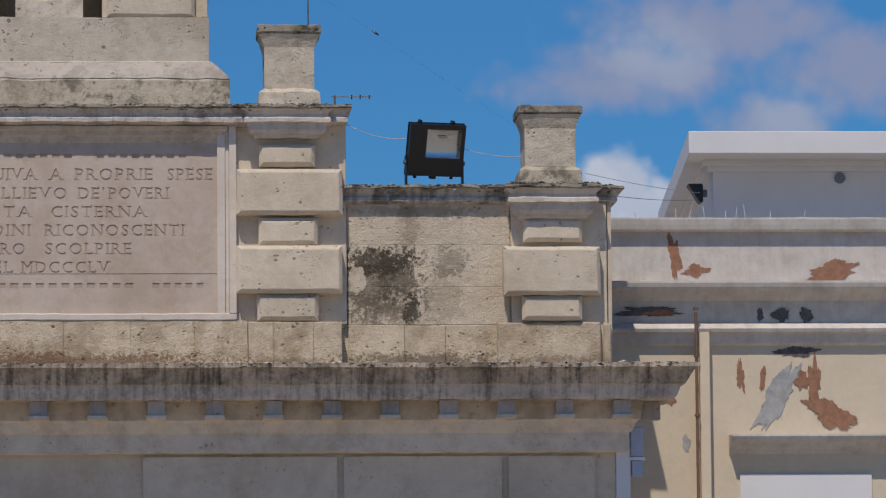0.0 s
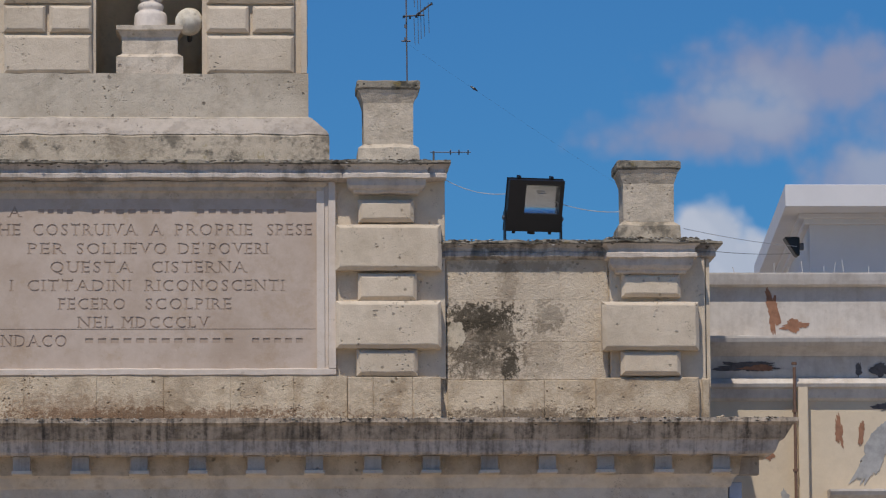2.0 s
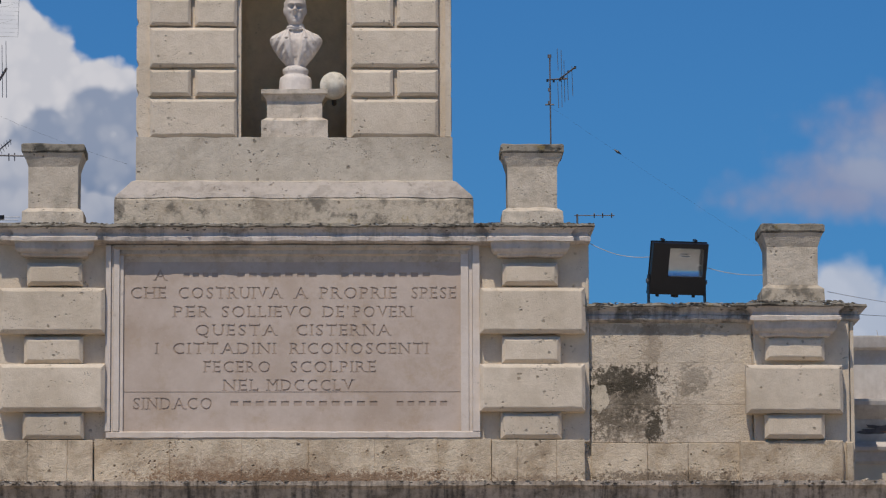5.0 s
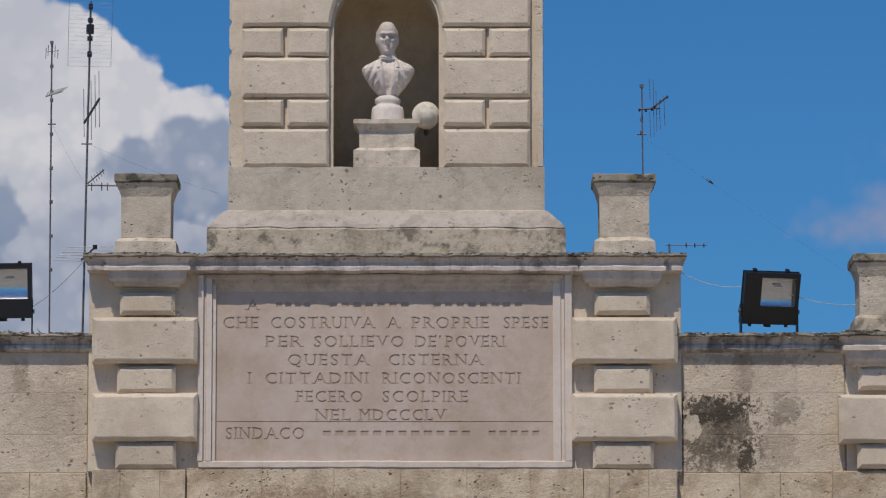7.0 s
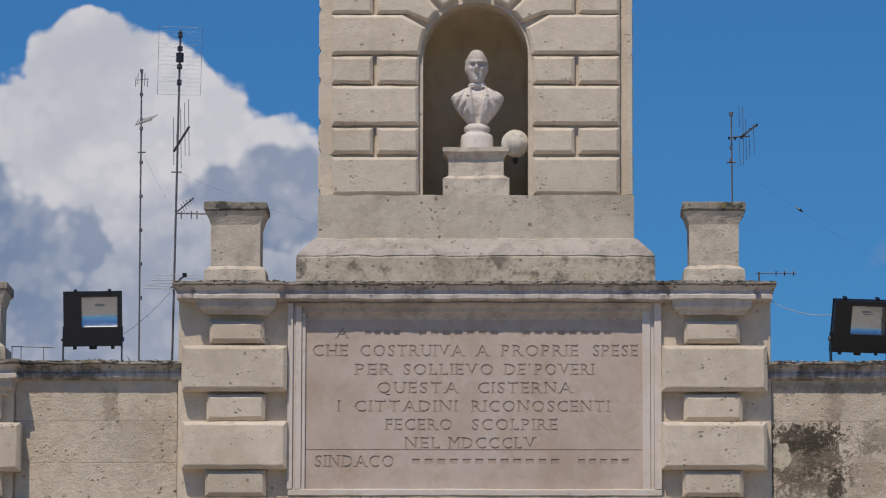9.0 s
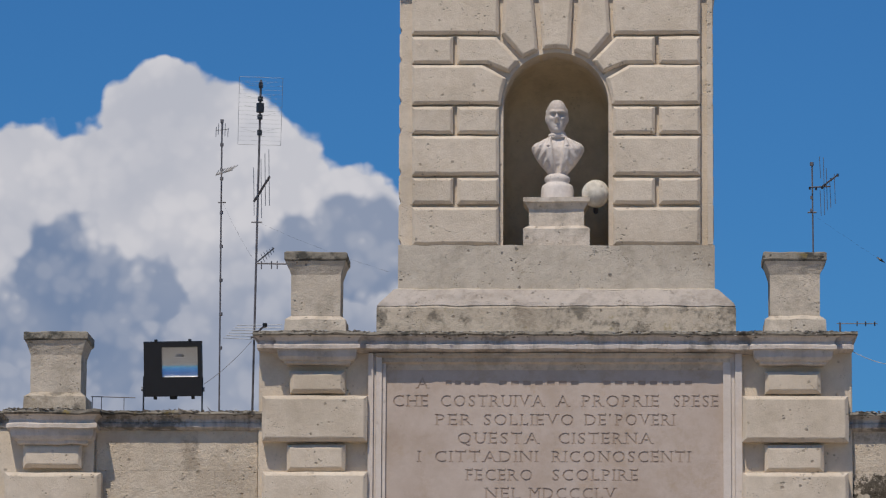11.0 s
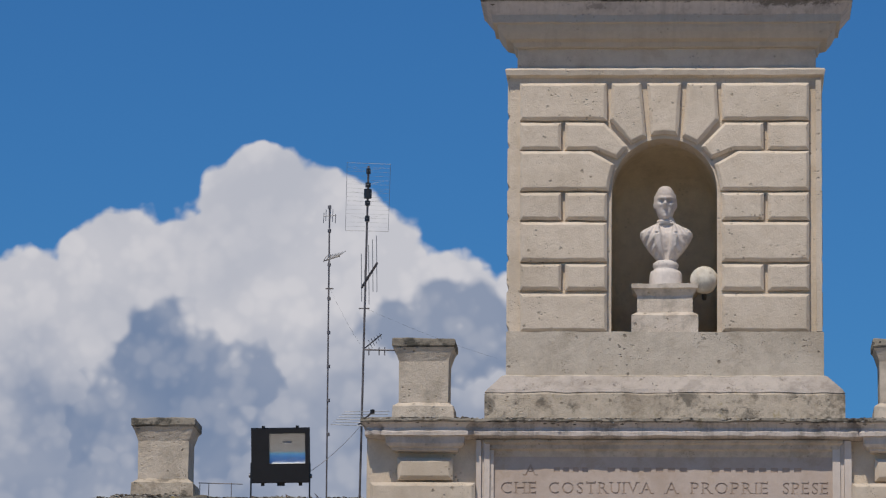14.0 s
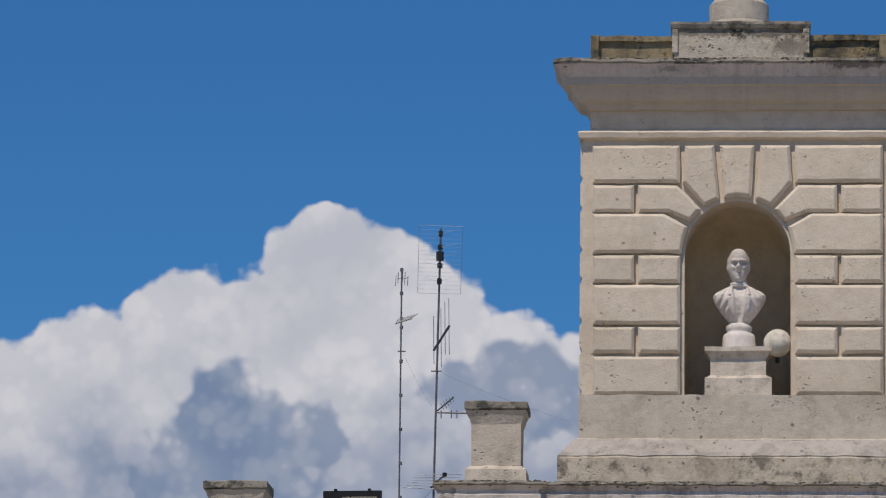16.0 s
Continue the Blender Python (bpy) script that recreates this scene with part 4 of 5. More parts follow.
slab("corner_strip", sx(1572, YF, 480), sx(1582, YF, 480), TY - 0.045, TY + 0.02, Z_N0, sz(256, TY), M_TOWER, tower, "narrow upright strip beside a shaded groove")
# wedge stones of the arch
tq([(1275, 258), (1335, 258), (1329, 350), (1305, 347), (1281, 350)], "keystone")
for turn in (lambda p: p, mirrored):
    tq(turn([(1213, 258), (1265, 258), (1273, 352), (1246, 365), (1209, 323)]), "wedge_stone")

# top mouldings, frieze, cornice, blocking course
sc = [(0.0, sz(250, TY)), (0.02, sz(247, TY - 0.02)), (0.05, sz(245, TY - 0.05)), (0.06, sz(236, TY - 0.06)), (0.05, sz(233, TY - 0.06))]
part("string_course", moulding(TX0 + 0.02, TX1 - 0.02, TY - 0.01, TB, sc, 0.006, 0.06), M_TOWER, tower, "thin stone string course")
slab("frieze", sx(1046, TY, 215), sx(1572, TY, 215), TY + 0.03, TB - 0.02, sc[-1][1] - 0.01, sz(188, TY), M_FRIEZE, tower)
TC_Y = TY
TC = [(0.0, sz(197, TC_Y)), (0.02, sz(195, TC_Y)), (0.035, sz(186, TC_Y - 0.04)), (0.09, sz(180, TC_Y - 0.09)), (0.13, sz(168, TC_Y - 0.13)), (0.15, sz(160, TC_Y - 0.15)), (0.16, sz(154, TC_Y - 0.16)), (0.19, sz(151, TC_Y - 0.19)), (0.20, sz(138, TC_Y - 0.2)), (0.235, sz(128, TC_Y - 0.235)), (0.265, sz(118, TC_Y - 0.27)), (0.285, sz(114, TC_Y - 0.28)), (0.28, sz(104, TC_Y - 0.28))]
part("tower_cornice", moulding(sx(1046, TY, 150), sx(1572, TY, 150), TC_Y, 0.5, TC[:9], 0.005, 0.06), M_TCORN, tower, "moulded pale stone cornice")
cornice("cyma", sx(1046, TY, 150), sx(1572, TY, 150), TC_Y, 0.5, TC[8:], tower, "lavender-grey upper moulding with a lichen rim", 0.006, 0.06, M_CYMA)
zt = TC[-1][1]
CX = sx(1308, 0.15, 80)
zb1, zb2, zb3 = sz(64, 0.15), sz(40, 0.1), sz(5, 0.3)
part("blocking_course", moulding(sx(1047, 0.15, 90), sx(1569, 0.15, 90), 0.17, 0.48, [(-0.03, zt - 0.02), (-0.03, zb1 - 0.05), (0.0, zb1 - 0.045), (0.0, zb1)], 0.01, 0.06), M_MOSSY, tower, "mossy blocking course")
for x in (sx(1047, 0.15, 90), sx(1554, 0.15, 90)):
    slab("blocking_post", x, x + 0.068, 0.145, 0.4, zt - 0.02, zb1 + 0.002, M_MOSSY, tower)
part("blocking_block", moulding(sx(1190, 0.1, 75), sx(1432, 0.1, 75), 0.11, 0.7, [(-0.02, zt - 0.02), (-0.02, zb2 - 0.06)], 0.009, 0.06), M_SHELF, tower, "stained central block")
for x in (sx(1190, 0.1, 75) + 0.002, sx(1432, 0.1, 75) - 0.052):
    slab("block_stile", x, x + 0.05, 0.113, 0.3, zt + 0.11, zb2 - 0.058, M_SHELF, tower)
part("block_cap", moulding(sx(1190, 0.1, 75), sx(1432, 0.1, 75), 0.11, 0.7, [(-0.02, zb2 - 0.0595), (0.0, zb2 - 0.05), (0.012, zb2 - 0.02), (0.01, zb2)], 0.009, 0.05), M_CAP, tower, "grey mossy cap of the block")
bm = bmesh.new()
lathe(bm, [(0.262, zb2 - 0.02), (0.256, zb2 + 0.02), (0.245, zb2 + 0.04), (0.242, zb3 - 0.02), (0.205, zb3 + 0.02), (0.20, zb3 + 0.10), (0.14, zb3 + 0.25), (0.13, zb3 + 0.5), (0.17, zb3 + 0.56), (0.05, zb3 + 0.75)], (CX, 0.4, 0), 28)
part("finial", bm, M_PLINTH, tower, "stained stone finial base", smooth=False)

# ---- bust, pedestal and globe in the niche ----
PY = 0.115
pz = Z_N0 - 0.004
ped = tagged(empty("pedestal", (sx(1306, PY, 690), PY + 0.1, pz)), "square moulded limestone pedestal in the niche", "pedestal")
ku = 1 / 221.0


def at_ped(name, bm, mat, parent, label=""):
    ob = part(name, bm, mat, parent, label)
    ob.matrix_parent_inverse = Matrix.Translation(-Vector(parent.location))
    return ob


pcx = sx(1306, PY, 660)
pw = 49 * ku
rows_p = [(0.045, pz), (0.045, pz + 0.135), (0.0, pz + 0.165), (0.0, pz + 0.30), (0.03, pz + 0.345), (0.045, pz + 0.355), (0.045, sz(613, PY - 0.04))]
at_ped("base", moulding(pcx - pw, pcx + pw, PY, PY + 0.34, rows_p[:3], 0.006, 0.05), M_PEDESTAL, ped)
at_ped("dado", moulding(pcx - pw, pcx + pw, PY, PY + 0.3, rows_p[2:4], 0.005, 0.05), M_PEDESTAL, ped)
at_ped("cap", moulding(pcx - pw, pcx + pw, PY, PY + 0.3, rows_p[3:], 0.006, 0.05), M_PEDESTAL, ped)
pz1 = rows_p[-1][1]


def bust_mesh():
    """Head and shoulders of pale stone on a round socle, in one mesh."""
    bm = bmesh.new()
    bx, by = sx(1307.5, PY, 560), PY + 0.13
    z = pz1 - 0.004
    lathe(bm, [(0.135, z), (0.135, z + 0.012), (0.13, z + 0.10), (0.122, z + 0.125), (0.098, z + 0.14), (0.095, z + 0.15), (0.104, z + 0.165), (0.104, z + 0.19), (0.088, z + 0.205), (0.075, z + 0.215)], (bx, by, 0), 28)
    z += 0.205
    hz = sz(473, PY + 0.11)
    top = hz - 0.115 - z
    # chest: height share, half width, half depth, push forward
    key = ((0.0, 0.068, 0.055, 0), (0.10, 0.098, 0.068, -0.004), (0.25, 0.145, 0.084, -0.012), (0.42, 0.185, 0.094, -0.018), (0.58, 0.212, 0.098, -0.018), (0.66, 0.212, 0.096, -0.014), (0.73, 0.188, 0.090, -0.008), (0.79, 0.148, 0.086, 0.0), (0.84, 0.108, 0.08, 0.004), (0.88, 0.08, 0.074, 0.004), (0.94, 0.064, 0.068, 0.002), (1.0, 0.06, 0.066, -0.004))
    N, L = 160, 80
    rings = []
    for m in range(L + 1):
        t = m / L
        k0 = max(i for i in range(len(key) - 1) if key[i][0] <= t)
        a, b = key[k0], key[k0 + 1]
        q = (t - a[0]) / (b[0] - a[0])
        w, dep, push = (a[i] + (b[i] - a[i]) * q for i in (1, 2, 3))
        ring = []
        for k in range(N):
            g = math.tau * k / N
            x, y = w * math.copysign(abs(math.cos(g)) ** 0.75, math.cos(g)), dep * math.sin(g) + push
            if y < 0 and t < 0.86:
                ax = abs(x)
                def step(v, w):
                    return min(1, max(0, v / w * 0.5 + 0.5))
                fade = min(1, t * 5)
                shirt = 0.004 + 0.044 * max(0, t - 0.35)           # narrow opening over the shirt front
                vest = 0.014 + 0.052 * t                           # waistcoat between the lapels
                lapel = vest + 0.052 * math.sin(math.pi * min(1, t / 0.86)) ** 0.8
                if 0.60 < t < 0.64:
                    lapel -= 0.018                                 # notch of the collar
                y += 0.028 * fade * (1 - step(ax - vest, 0.006))
                y += 0.008 * fade * (1 - step(ax - shirt, 0.004))
                y -= 0.018 * fade * step(ax - vest, 0.006) * (1 - step(ax - lapel, 0.006))
                y -= 0.004 * fade * max(0, math.cos(t * 70)) ** 6 * math.exp(-(x / 0.006) ** 2)     # buttons
                fold = math.sin((ax * 0.8 - (1 - t) * 0.16) * 130 + (0.9 if x > 0 else 0))
                y -= 0.009 * fade * step(ax - lapel, 0.01) * fold
                y += 0.03 * max(0, ax - 0.165) / 0.05 * fade       # hollow of the cut shoulder
                y -= 0.004 * noise.noise((x * 45 + 4, t * 11, 5.1)) * fade
            ring.append(bm.verts.new((bx + x + 0.004, by + y, z + t * top)))
        rings.append(ring)
    for lo, hi in zip(rings, rings[1:]):
        for k in range(N):
            bm.faces.new((lo[k], lo[(k + 1) % N], hi[(k + 1) % N], hi[k]))
    bm.faces.new(rings[0][::-1]), bm.faces.new(rings[-1])
    lathe(bm, [(0.066, z + top * 0.87), (0.076, z + top * 0.895), (0.071, z + top * 0.95), (0.062, z + top * 0.955)], (bx, by, 0), 28, 1.0, 1.02)
    # head
    res = bmesh.ops.create_uvsphere(bm, u_segments=56, v_segments=44, radius=1.0)
    for v in res["verts"]:
        x, y, w = v.co
        taper = 1.0 - 0.20 * max(0, -w) ** 1.5 + 0.05 * max(0, w - 0.2)
        e = (abs(x) ** 2.4 + abs(w) ** 2.4 + abs(y) ** 2.4) ** (-1 / 2.4)
        px, py, pw_ = x * 0.081 * taper * e, y * 0.100 * taper * e, w * 0.147 * e
        if y < -0.15:
            zz = pw_

            def bump_at(cx, cz, rx, rz):
                return math.exp(-((abs(px) - cx) / rx) ** 2 - ((zz - cz) / rz) ** 2)
            py -= 0.044 * bump_at(0, -0.018, 0.012, 0.018) + 0.020 * bump_at(0, 0.008, 0.009, 0.025)
            py -= 0.028 * bump_at(0.025, 0.034, 0.035, 0.011)
            py += 0.036 * bump_at(0.030, 0.014, 0.018, 0.012)
            py -= 0.009 * bump_at(0.031, 0.013, 0.010, 0.006)
            py -= 0.008 * bump_at(0.045, -0.02, 0.016, 0.016)
            py += 0.007 * bump_at(0.034, -0.040, 0.010, 0.016)
            py += 0.02 * math.exp(-(px / 0.022) ** 2 - ((zz + 0.058 + 6 * px * px) / 0.006) ** 2)
            py -= 0.008 * bump_at(0, -0.050, 0.022, 0.006) + 0.008 * bump_at(0, -0.071, 0.018, 0.006)
            py -= 0.018 * bump_at(0, -0.112, 0.03, 0.02)
            py += 0.010 * bump_at(0.024, -0.028, 0.006, 0.022)
            py -= 0.004 * math.cos(zz * 420) * bump_at(0, 0.075, 0.05, 0.022)
        v.co = (bx - 0.004 + px, by - 0.014 + py, hz + pw_)
    for v in res["verts"]:
        q = v.co - Vector((bx - 0.004, by - 0.014, hz))
        if abs(q.x) > 0.05 and -0.05 < q.z < 0.09 and q.y > -0.055:
            k = min(1, (abs(q.x) - 0.05) / 0.02) * min(1, (0.09 - q.z) / 0.03) * min(1, (q.y + 0.055) / 0.03)
            v.co.x += math.copysign(k * (0.008 + 0.008 * noise.noise(q * 70)), q.x)
    for sgn in (1, -1):
        res = bmesh.ops.create_uvsphere(bm, u_segments=12, v_segments=10, radius=1.0)
        for v in res["verts"]:
            v.co = (bx - 0.004 + sgn * 0.084 + v.co.x * 0.012, by + 0.004 + v.co.y * 0.02, hz - 0.004 + v.co.z * 0.034)
    return bm


bust = part("bust", bust_mesh(), M_MARBLE, None, smooth=True)
tagged(bust, "pale grey stone portrait bust on a round socle", "statue")

globe = tagged(empty("globe_lamp", (sx(1375.5, 0.16, 607), 0.16, sz(607, 0.16))), "weathered white globe lamp beside the pedestal", "lamp")
bm = bmesh.new()
bmesh.ops.create_uvsphere(bm, u_segments=28, v_segments=18, radius=0.112)
for v in bm.verts:
    v.co *= 1 + 0.03 * noise.noise(v.co * 14)
part("globe", bm, M_GLOBE, globe, smooth=True)
bm = bmesh.new()
rod(bm, (0, 0.09, -0.02), (0.0, 0.63, -0.04), 0.02, 10)
part("bracket", bm, M_MAST, globe)

# ---- floodlights ----
def floodlight(nod, lean=0.0, lift=0.0, tall=1.0):
    """A square black floodlight on a bent stirrup, its glass to the front."""
    fl = tagged(empty("floodlight"), "square black floodlight on a steel stirrup on the parapet", "floodlight", "parapet floodlights")
    W, H, Dp = 0.44, 0.385, 0.13
    tilt = Matrix.Translation((0, 0, 0.315 + lift)) @ Matrix.Rotation(radians(lean), 4, "Y") @ Matrix.Rotation(radians(nod), 4, "X") @ Matrix.Diagonal((1.04, 1.04, 1.04 * tall, 1))

    def piece(name, bm, mat, label="", parent=None):
        bmesh.ops.transform(bm, matrix=tilt, verts=bm.verts)
        return part(name, bm, mat, parent or fl, label)

    bm = bmesh.new()
    for p in ((-W / 2, W / 2, -H / 2, -H / 2 + 0.135), (-W / 2, W / 2, H / 2 - 0.035, H / 2), (-W / 2, -W / 2 + 0.135, -H / 2 + 0.135, H / 2 - 0.035), (W / 2 - 0.03, W / 2, -H / 2 + 0.135, H / 2 - 0.035)):
        box(bm, p[0], p[1], -Dp / 2 - 0.012, -Dp / 2 + 0.054, p[2], p[3])
    piece("front_frame", bm, M_BLACK)
    bm = bmesh.new()
    vs = box(bm, -W / 2 - 0.006, W / 2 + 0.006, -Dp / 2 + 0.055, Dp / 2, -H / 2 - 0.006, H / 2 + 0.006)
    for v in vs:
        if v.co.y > 0:
            v.co.x *= 0.8
            v.co.z *= 0.75
    piece("housing", bm, M_BLACK)
    bm = bmesh.new()
    box(bm, -W / 2 + 0.136, W / 2 - 0.031, -Dp / 2 + 0.0, -Dp / 2 + 0.005, -H / 2 + 0.136, H / 2 - 0.036)
    pane = piece("glass", bm, M_GLASS, "clear glass pane")
    pane.visible_shadow = False
    bm = bmesh.new()
    x0, x1, z0, z1 = -W / 2 + 0.128, W / 2 - 0.024, -H / 2 + 0.128, H / 2 - 0.03
    rows = []
    for k in range(13):
        a = math.pi * (0.12 + 0.76 * k / 12)
        rows.append([bm.verts.new((x, -Dp / 2 + 0.002 + 0.05 * (math.sin(a) - math.sin(math.pi * 0.12)) + 0.014, (z0 + z1) / 2 - (z1 - z0) / 2 * math.cos(a) / math.cos(math.pi * 0.12))) for x in (x0, x1)])
    for lo, hi in zip(rows, rows[1:]):
        bm.faces.new((lo[0], lo[1], hi[1], hi[0]))
    part_ob = piece("reflector", bm, M_REFLECT, "polished concave reflector")
    for f in part_ob.data.polygons:
        f.use_smooth = True
    bm = bmesh.new()
    rod(bm, (0.02, -Dp / 2 + 0.022, 0.092), (0.085, -Dp / 2 + 0.022, 0.092), 0.004, 8)
    piece("lamp_tube", bm, M_WIRE)
    for x in (-0.13, 0.13):
        bm = bmesh.new()
        box(bm, x - 0.012, x + 0.012, -0.03, 0.02, H / 2 + 0.004, H / 2 + 0.02)
        piece("latch", bm, M_BLACK)
    for x, r in ((0.0, 0.03), (0.15, 0.014), (-0.14, 0.014)):
        bm = bmesh.new()
        rod(bm, (x, -0.02, -H / 2 + 0.004), (x, -0.02, -H / 2 - 0.026), r, 12)
        piece("cable_gland", bm, M_BLACK)
    bm = bmesh.new()
    for x in (-W / 2 - 0.014, W / 2 + 0.014):
        box(bm, x - 0.006, x + 0.006, -0.02, 0.02, 0.006, 0.25 + lift)
    box(bm, -W / 2 - 0.02, W / 2 + 0.02, -0.02, 0.02, 0.0, 0.008)
    part("stirrup", bm, M_BLACK, fl)
    for x in (-W / 2 - 0.024, W / 2 + 0.024):
        bm = bmesh.new()
        rod(bm, (x - 0.008, 0, 0.2), (x + 0.008, 0, 0.2), 0.018, 10)
        part("bolt", bm, M_STEEL, fl)
    return fl


FY = 0.12
light_a = floodlight(19, tall=1.04)
light_a.location = (sx(1982, FY, 950), FY, Z_WC + 0.002)
light_a.rotation_euler = (0, 0, radians(13))
light_b = floodlight(9, -1.2, 0.05, 1.07)
light_b.location = (sx(627, FY, 940), FY, Z_WC + 0.002)
light_b.rotation_euler = (0, 0, radians(3))

# ---- aerials ----
def dir_rod(name, parent, segs, r, mat=M_MAST, label=""):
    bm = bmesh.new()
    for a, b in segs:
        rod(bm, a, b, r, 6)
    return part(name, bm, mat, parent, label)


def near(u, v, y):
    x, z = survey(u, v, y)
    return x, y, z


AY = 0.75
Z_R = Z_LC + 0.03
a1 = tagged(empty("tv_aerial"), "thin steel mast with a small television aerial", "aerial", "roof aerials")
x, _, z = near(1757, 553, AY)
dir_rod("mast", a1, [((x + 0.02, AY, Z_LC - 0.01), (x, AY, z))], 0.007)
for v, w in ((553, 0.016), (612, 0.012), (635, 0.012)):
    p = near(1756.5, v + 2, AY)
    dir_rod("clamp", a1, [((p[0], AY, p[2] - 0.012), (p[0], AY, p[2] + 0.016))], w)
dir_rod("boom", a1, [(near(1753, 596, AY - 0.03), near(1789, 594, AY - 0.15)), (near(1775, 594, AY - 0.1), near(1802, 574, AY - 0.2))], 0.007)
dir_rod("crossbar", a1, [(near(1749, 640, AY), near(1765, 640, AY))], 0.007)
for u, va, vb in ((1771, 541, 580), (1778, 543, 645), (1783, 562, 636), (1772, 600, 646), (1789, 585, 632), (1797, 572, 625)):
    dir_rod("element", a1, [(near(u - 1, va, AY - 0.1), near(u + 1, vb, AY - 0.1))], 0.0028, M_STEEL)
for u, v in ((1753, 597), (1764, 598), (1775, 596), (1780, 592), (1790, 582), (1802, 574)):
    p = near(u, v, AY - 0.12)
    dir_rod("element_clamp", a1, [((p[0], p[1], p[2] - 0.012), (p[0], p[1], p[2] + 0.010))], 0.009, M_BLACK)

a2 = tagged(empty("tv_aerial"), "tall thin mast with two small aerials", "aerial", "roof aerials")
dir_rod("mast", a2, [((near(711, 900, AY)[0], AY, Z_LC - 0.01), near(714, 478, AY))], 0.0075)
for v in (478, 520, 565, 580, 640, 700, 760, 820, 880):
    p = near(714 - (v - 478) * 0.006, v, AY)
    dir_rod("clamp", a2, [((p[0], AY, p[2] - 0.012), (p[0], AY, p[2] + 0.014))], 0.014)
for du, va, vb in ((-10, 488, 506), (-6, 482, 502), (6, 482, 504), (11, 490, 506), (2, 476, 500)):
    dir_rod("element", a2, [(near(714 + du, va, AY - 0.06), near(714 + du - 1, vb, AY - 0.06))], 0.003, M_STEEL)
dir_rod("boom", a2, [(near(703, 494, AY), near(726, 492, AY))], 0.004, M_STEEL)
dish = bmesh.new()
cx, cy, cz = near(716, 570, AY - 0.05)
for k in range(7):
    rod(dish, (cx - 0.06 + k * 0.018, cy, cz - 0.02 + k * 0.006), (cx - 0.03 + k * 0.026, cy - 0.05, cz + 0.018 + k * 0.007), 0.004, 5)
rod(dish, (cx - 0.06, cy, cz - 0.012), (cx + 0.075, cy, cz + 0.03), 0.009, 6)
part("reflector", dish, M_CABLE_W, a2, "pale wire reflector")
dir_rod("crossbar", a2, [(near(707, 622, AY), near(721, 622, AY))], 0.006)

a3 = tagged(empty("tv_aerial"), "tall mast with a wire-grid panel aerial", "aerial", "roof aerials")
B0, B1 = near(768, 985, AY), near(783, 405, AY)
dir_rod("mast", a3, [((B0[0], AY, Z_LC - 0.01), B0), (B0, B1)], 0.010)
grid = bmesh.new()
ga, gb_, gc, gd = near(745, 399, AY - 0.03), near(822, 402, AY - 0.03), near(818, 521, AY - 0.03), near(742, 519, AY - 0.03)
for p, q in ((ga, gb_), (gb_, gc), (gc, gd), (gd, ga)):
    rod(grid, p, q, 0.0017, 6)
part("grid_frame", grid, M_STEEL, a3)
for k in range(1, 16):
    t = k / 16
    p, q = Vector(ga).lerp(Vector(gd), t), Vector(gb_).lerp(Vector(gc), t)
    dir_rod("grid_wire", a3, [(p, q)], 0.0007, M_STEEL)
for v, r, h in ((416, 0.018, 0.03), (440, 0.022, 0.025), (457, 0.032, 0.05), (472, 0.022, 0.025), (500, 0.020, 0.03)):
    p = near(783 - (v - 405) * 0.0258, v, AY - 0.02)
    dir_rod("dipole_box", a3, [((p[0], p[1], p[2] - h / 2), (p[0], p[1], p[2] + h))], r, M_BLACK)
    dir_rod("dipole", a3, [((p[0] - 0.13, p[1] - 0.02, p[2] + 0.03), (p[0], p[1] - 0.02, p[2] + 0.005)), ((p[0], p[1] - 0.02, p[2] + 0.005), (p[0] + 0.13, p[1] - 0.02, p[2] + 0.035))], 0.0008, M_STEEL)
dir_rod("yagi_boom", a3, [(near(771, 620, AY - 0.1), near(798, 577, AY - 0.35))], 0.011, M_MAST)
for u, va, vb in ((770, 560, 645), (783, 545, 650), (790, 535, 628), (797, 528, 628), (776, 590, 655)):
    dir_rod("element", a3, [(near(u, va, AY - 0.2), near(u + 1, vb, AY - 0.2))], 0.003, M_STEEL)
dir_rod("crossbar", a3, [(near(766, 657, AY), near(785, 657, AY))], 0.006)
dir_rod("side_boom", a3, [(near(774, 730, AY), near(832, 731, AY))], 0.007)
for u in (784, 802, 812):
    dir_rod("element", a3, [(near(u, 726, AY), near(u, 740, AY))], 0.005)
dir_rod("log_boom", a3, [(near(777, 727, AY - 0.05), near(806, 703, AY - 0.2))], 0.006, M_STEEL)
for k in range(5):
    dir_rod("element", a3, [(near(783 + 5 * k, 713 - 3 * k, AY - 0.1), near(790 + 4 * k, 727 - 4 * k, AY - 0.1))], 0.0028, M_STEEL)
dir_rod("low_boom", a3, [(near(766, 862, AY), near(792, 838, AY - 0.4))], 0.008)
for k in range(6):
    dir_rod("element", a3, [(near(716 + 5 * k, 862 - 4.5 * k, AY - 0.15), near(806 + 3 * k, 866 - 5.5 * k, AY - 0.15))], 0.003, M_STEEL)
dir_rod("clamp", a3, [(near(790, 843, AY - 0.4), near(790, 836, AY - 0.4))], 0.02, M_BLACK)

# lying rods behind the pillars
yg = tagged(empty("yagi_aerial"), "small horizontal rod aerial behind the attic pillar", "aerial", "roof aerials")
dir_rod("boom", yg, [(near(1800, 836, 0.5), near(1872, 836, 0.5))], 0.004)
dir_rod("mast", yg, [((near(1806, 836, 0.5)[0], 0.5, Z_AC - 0.02), near(1806, 834, 0.5))], 0.008)
for u in (1836, 1851, 1867):
    dir_rod("element", yg, [(near(u, 832, 0.48), near(u, 840, 0.52))], 0.005)

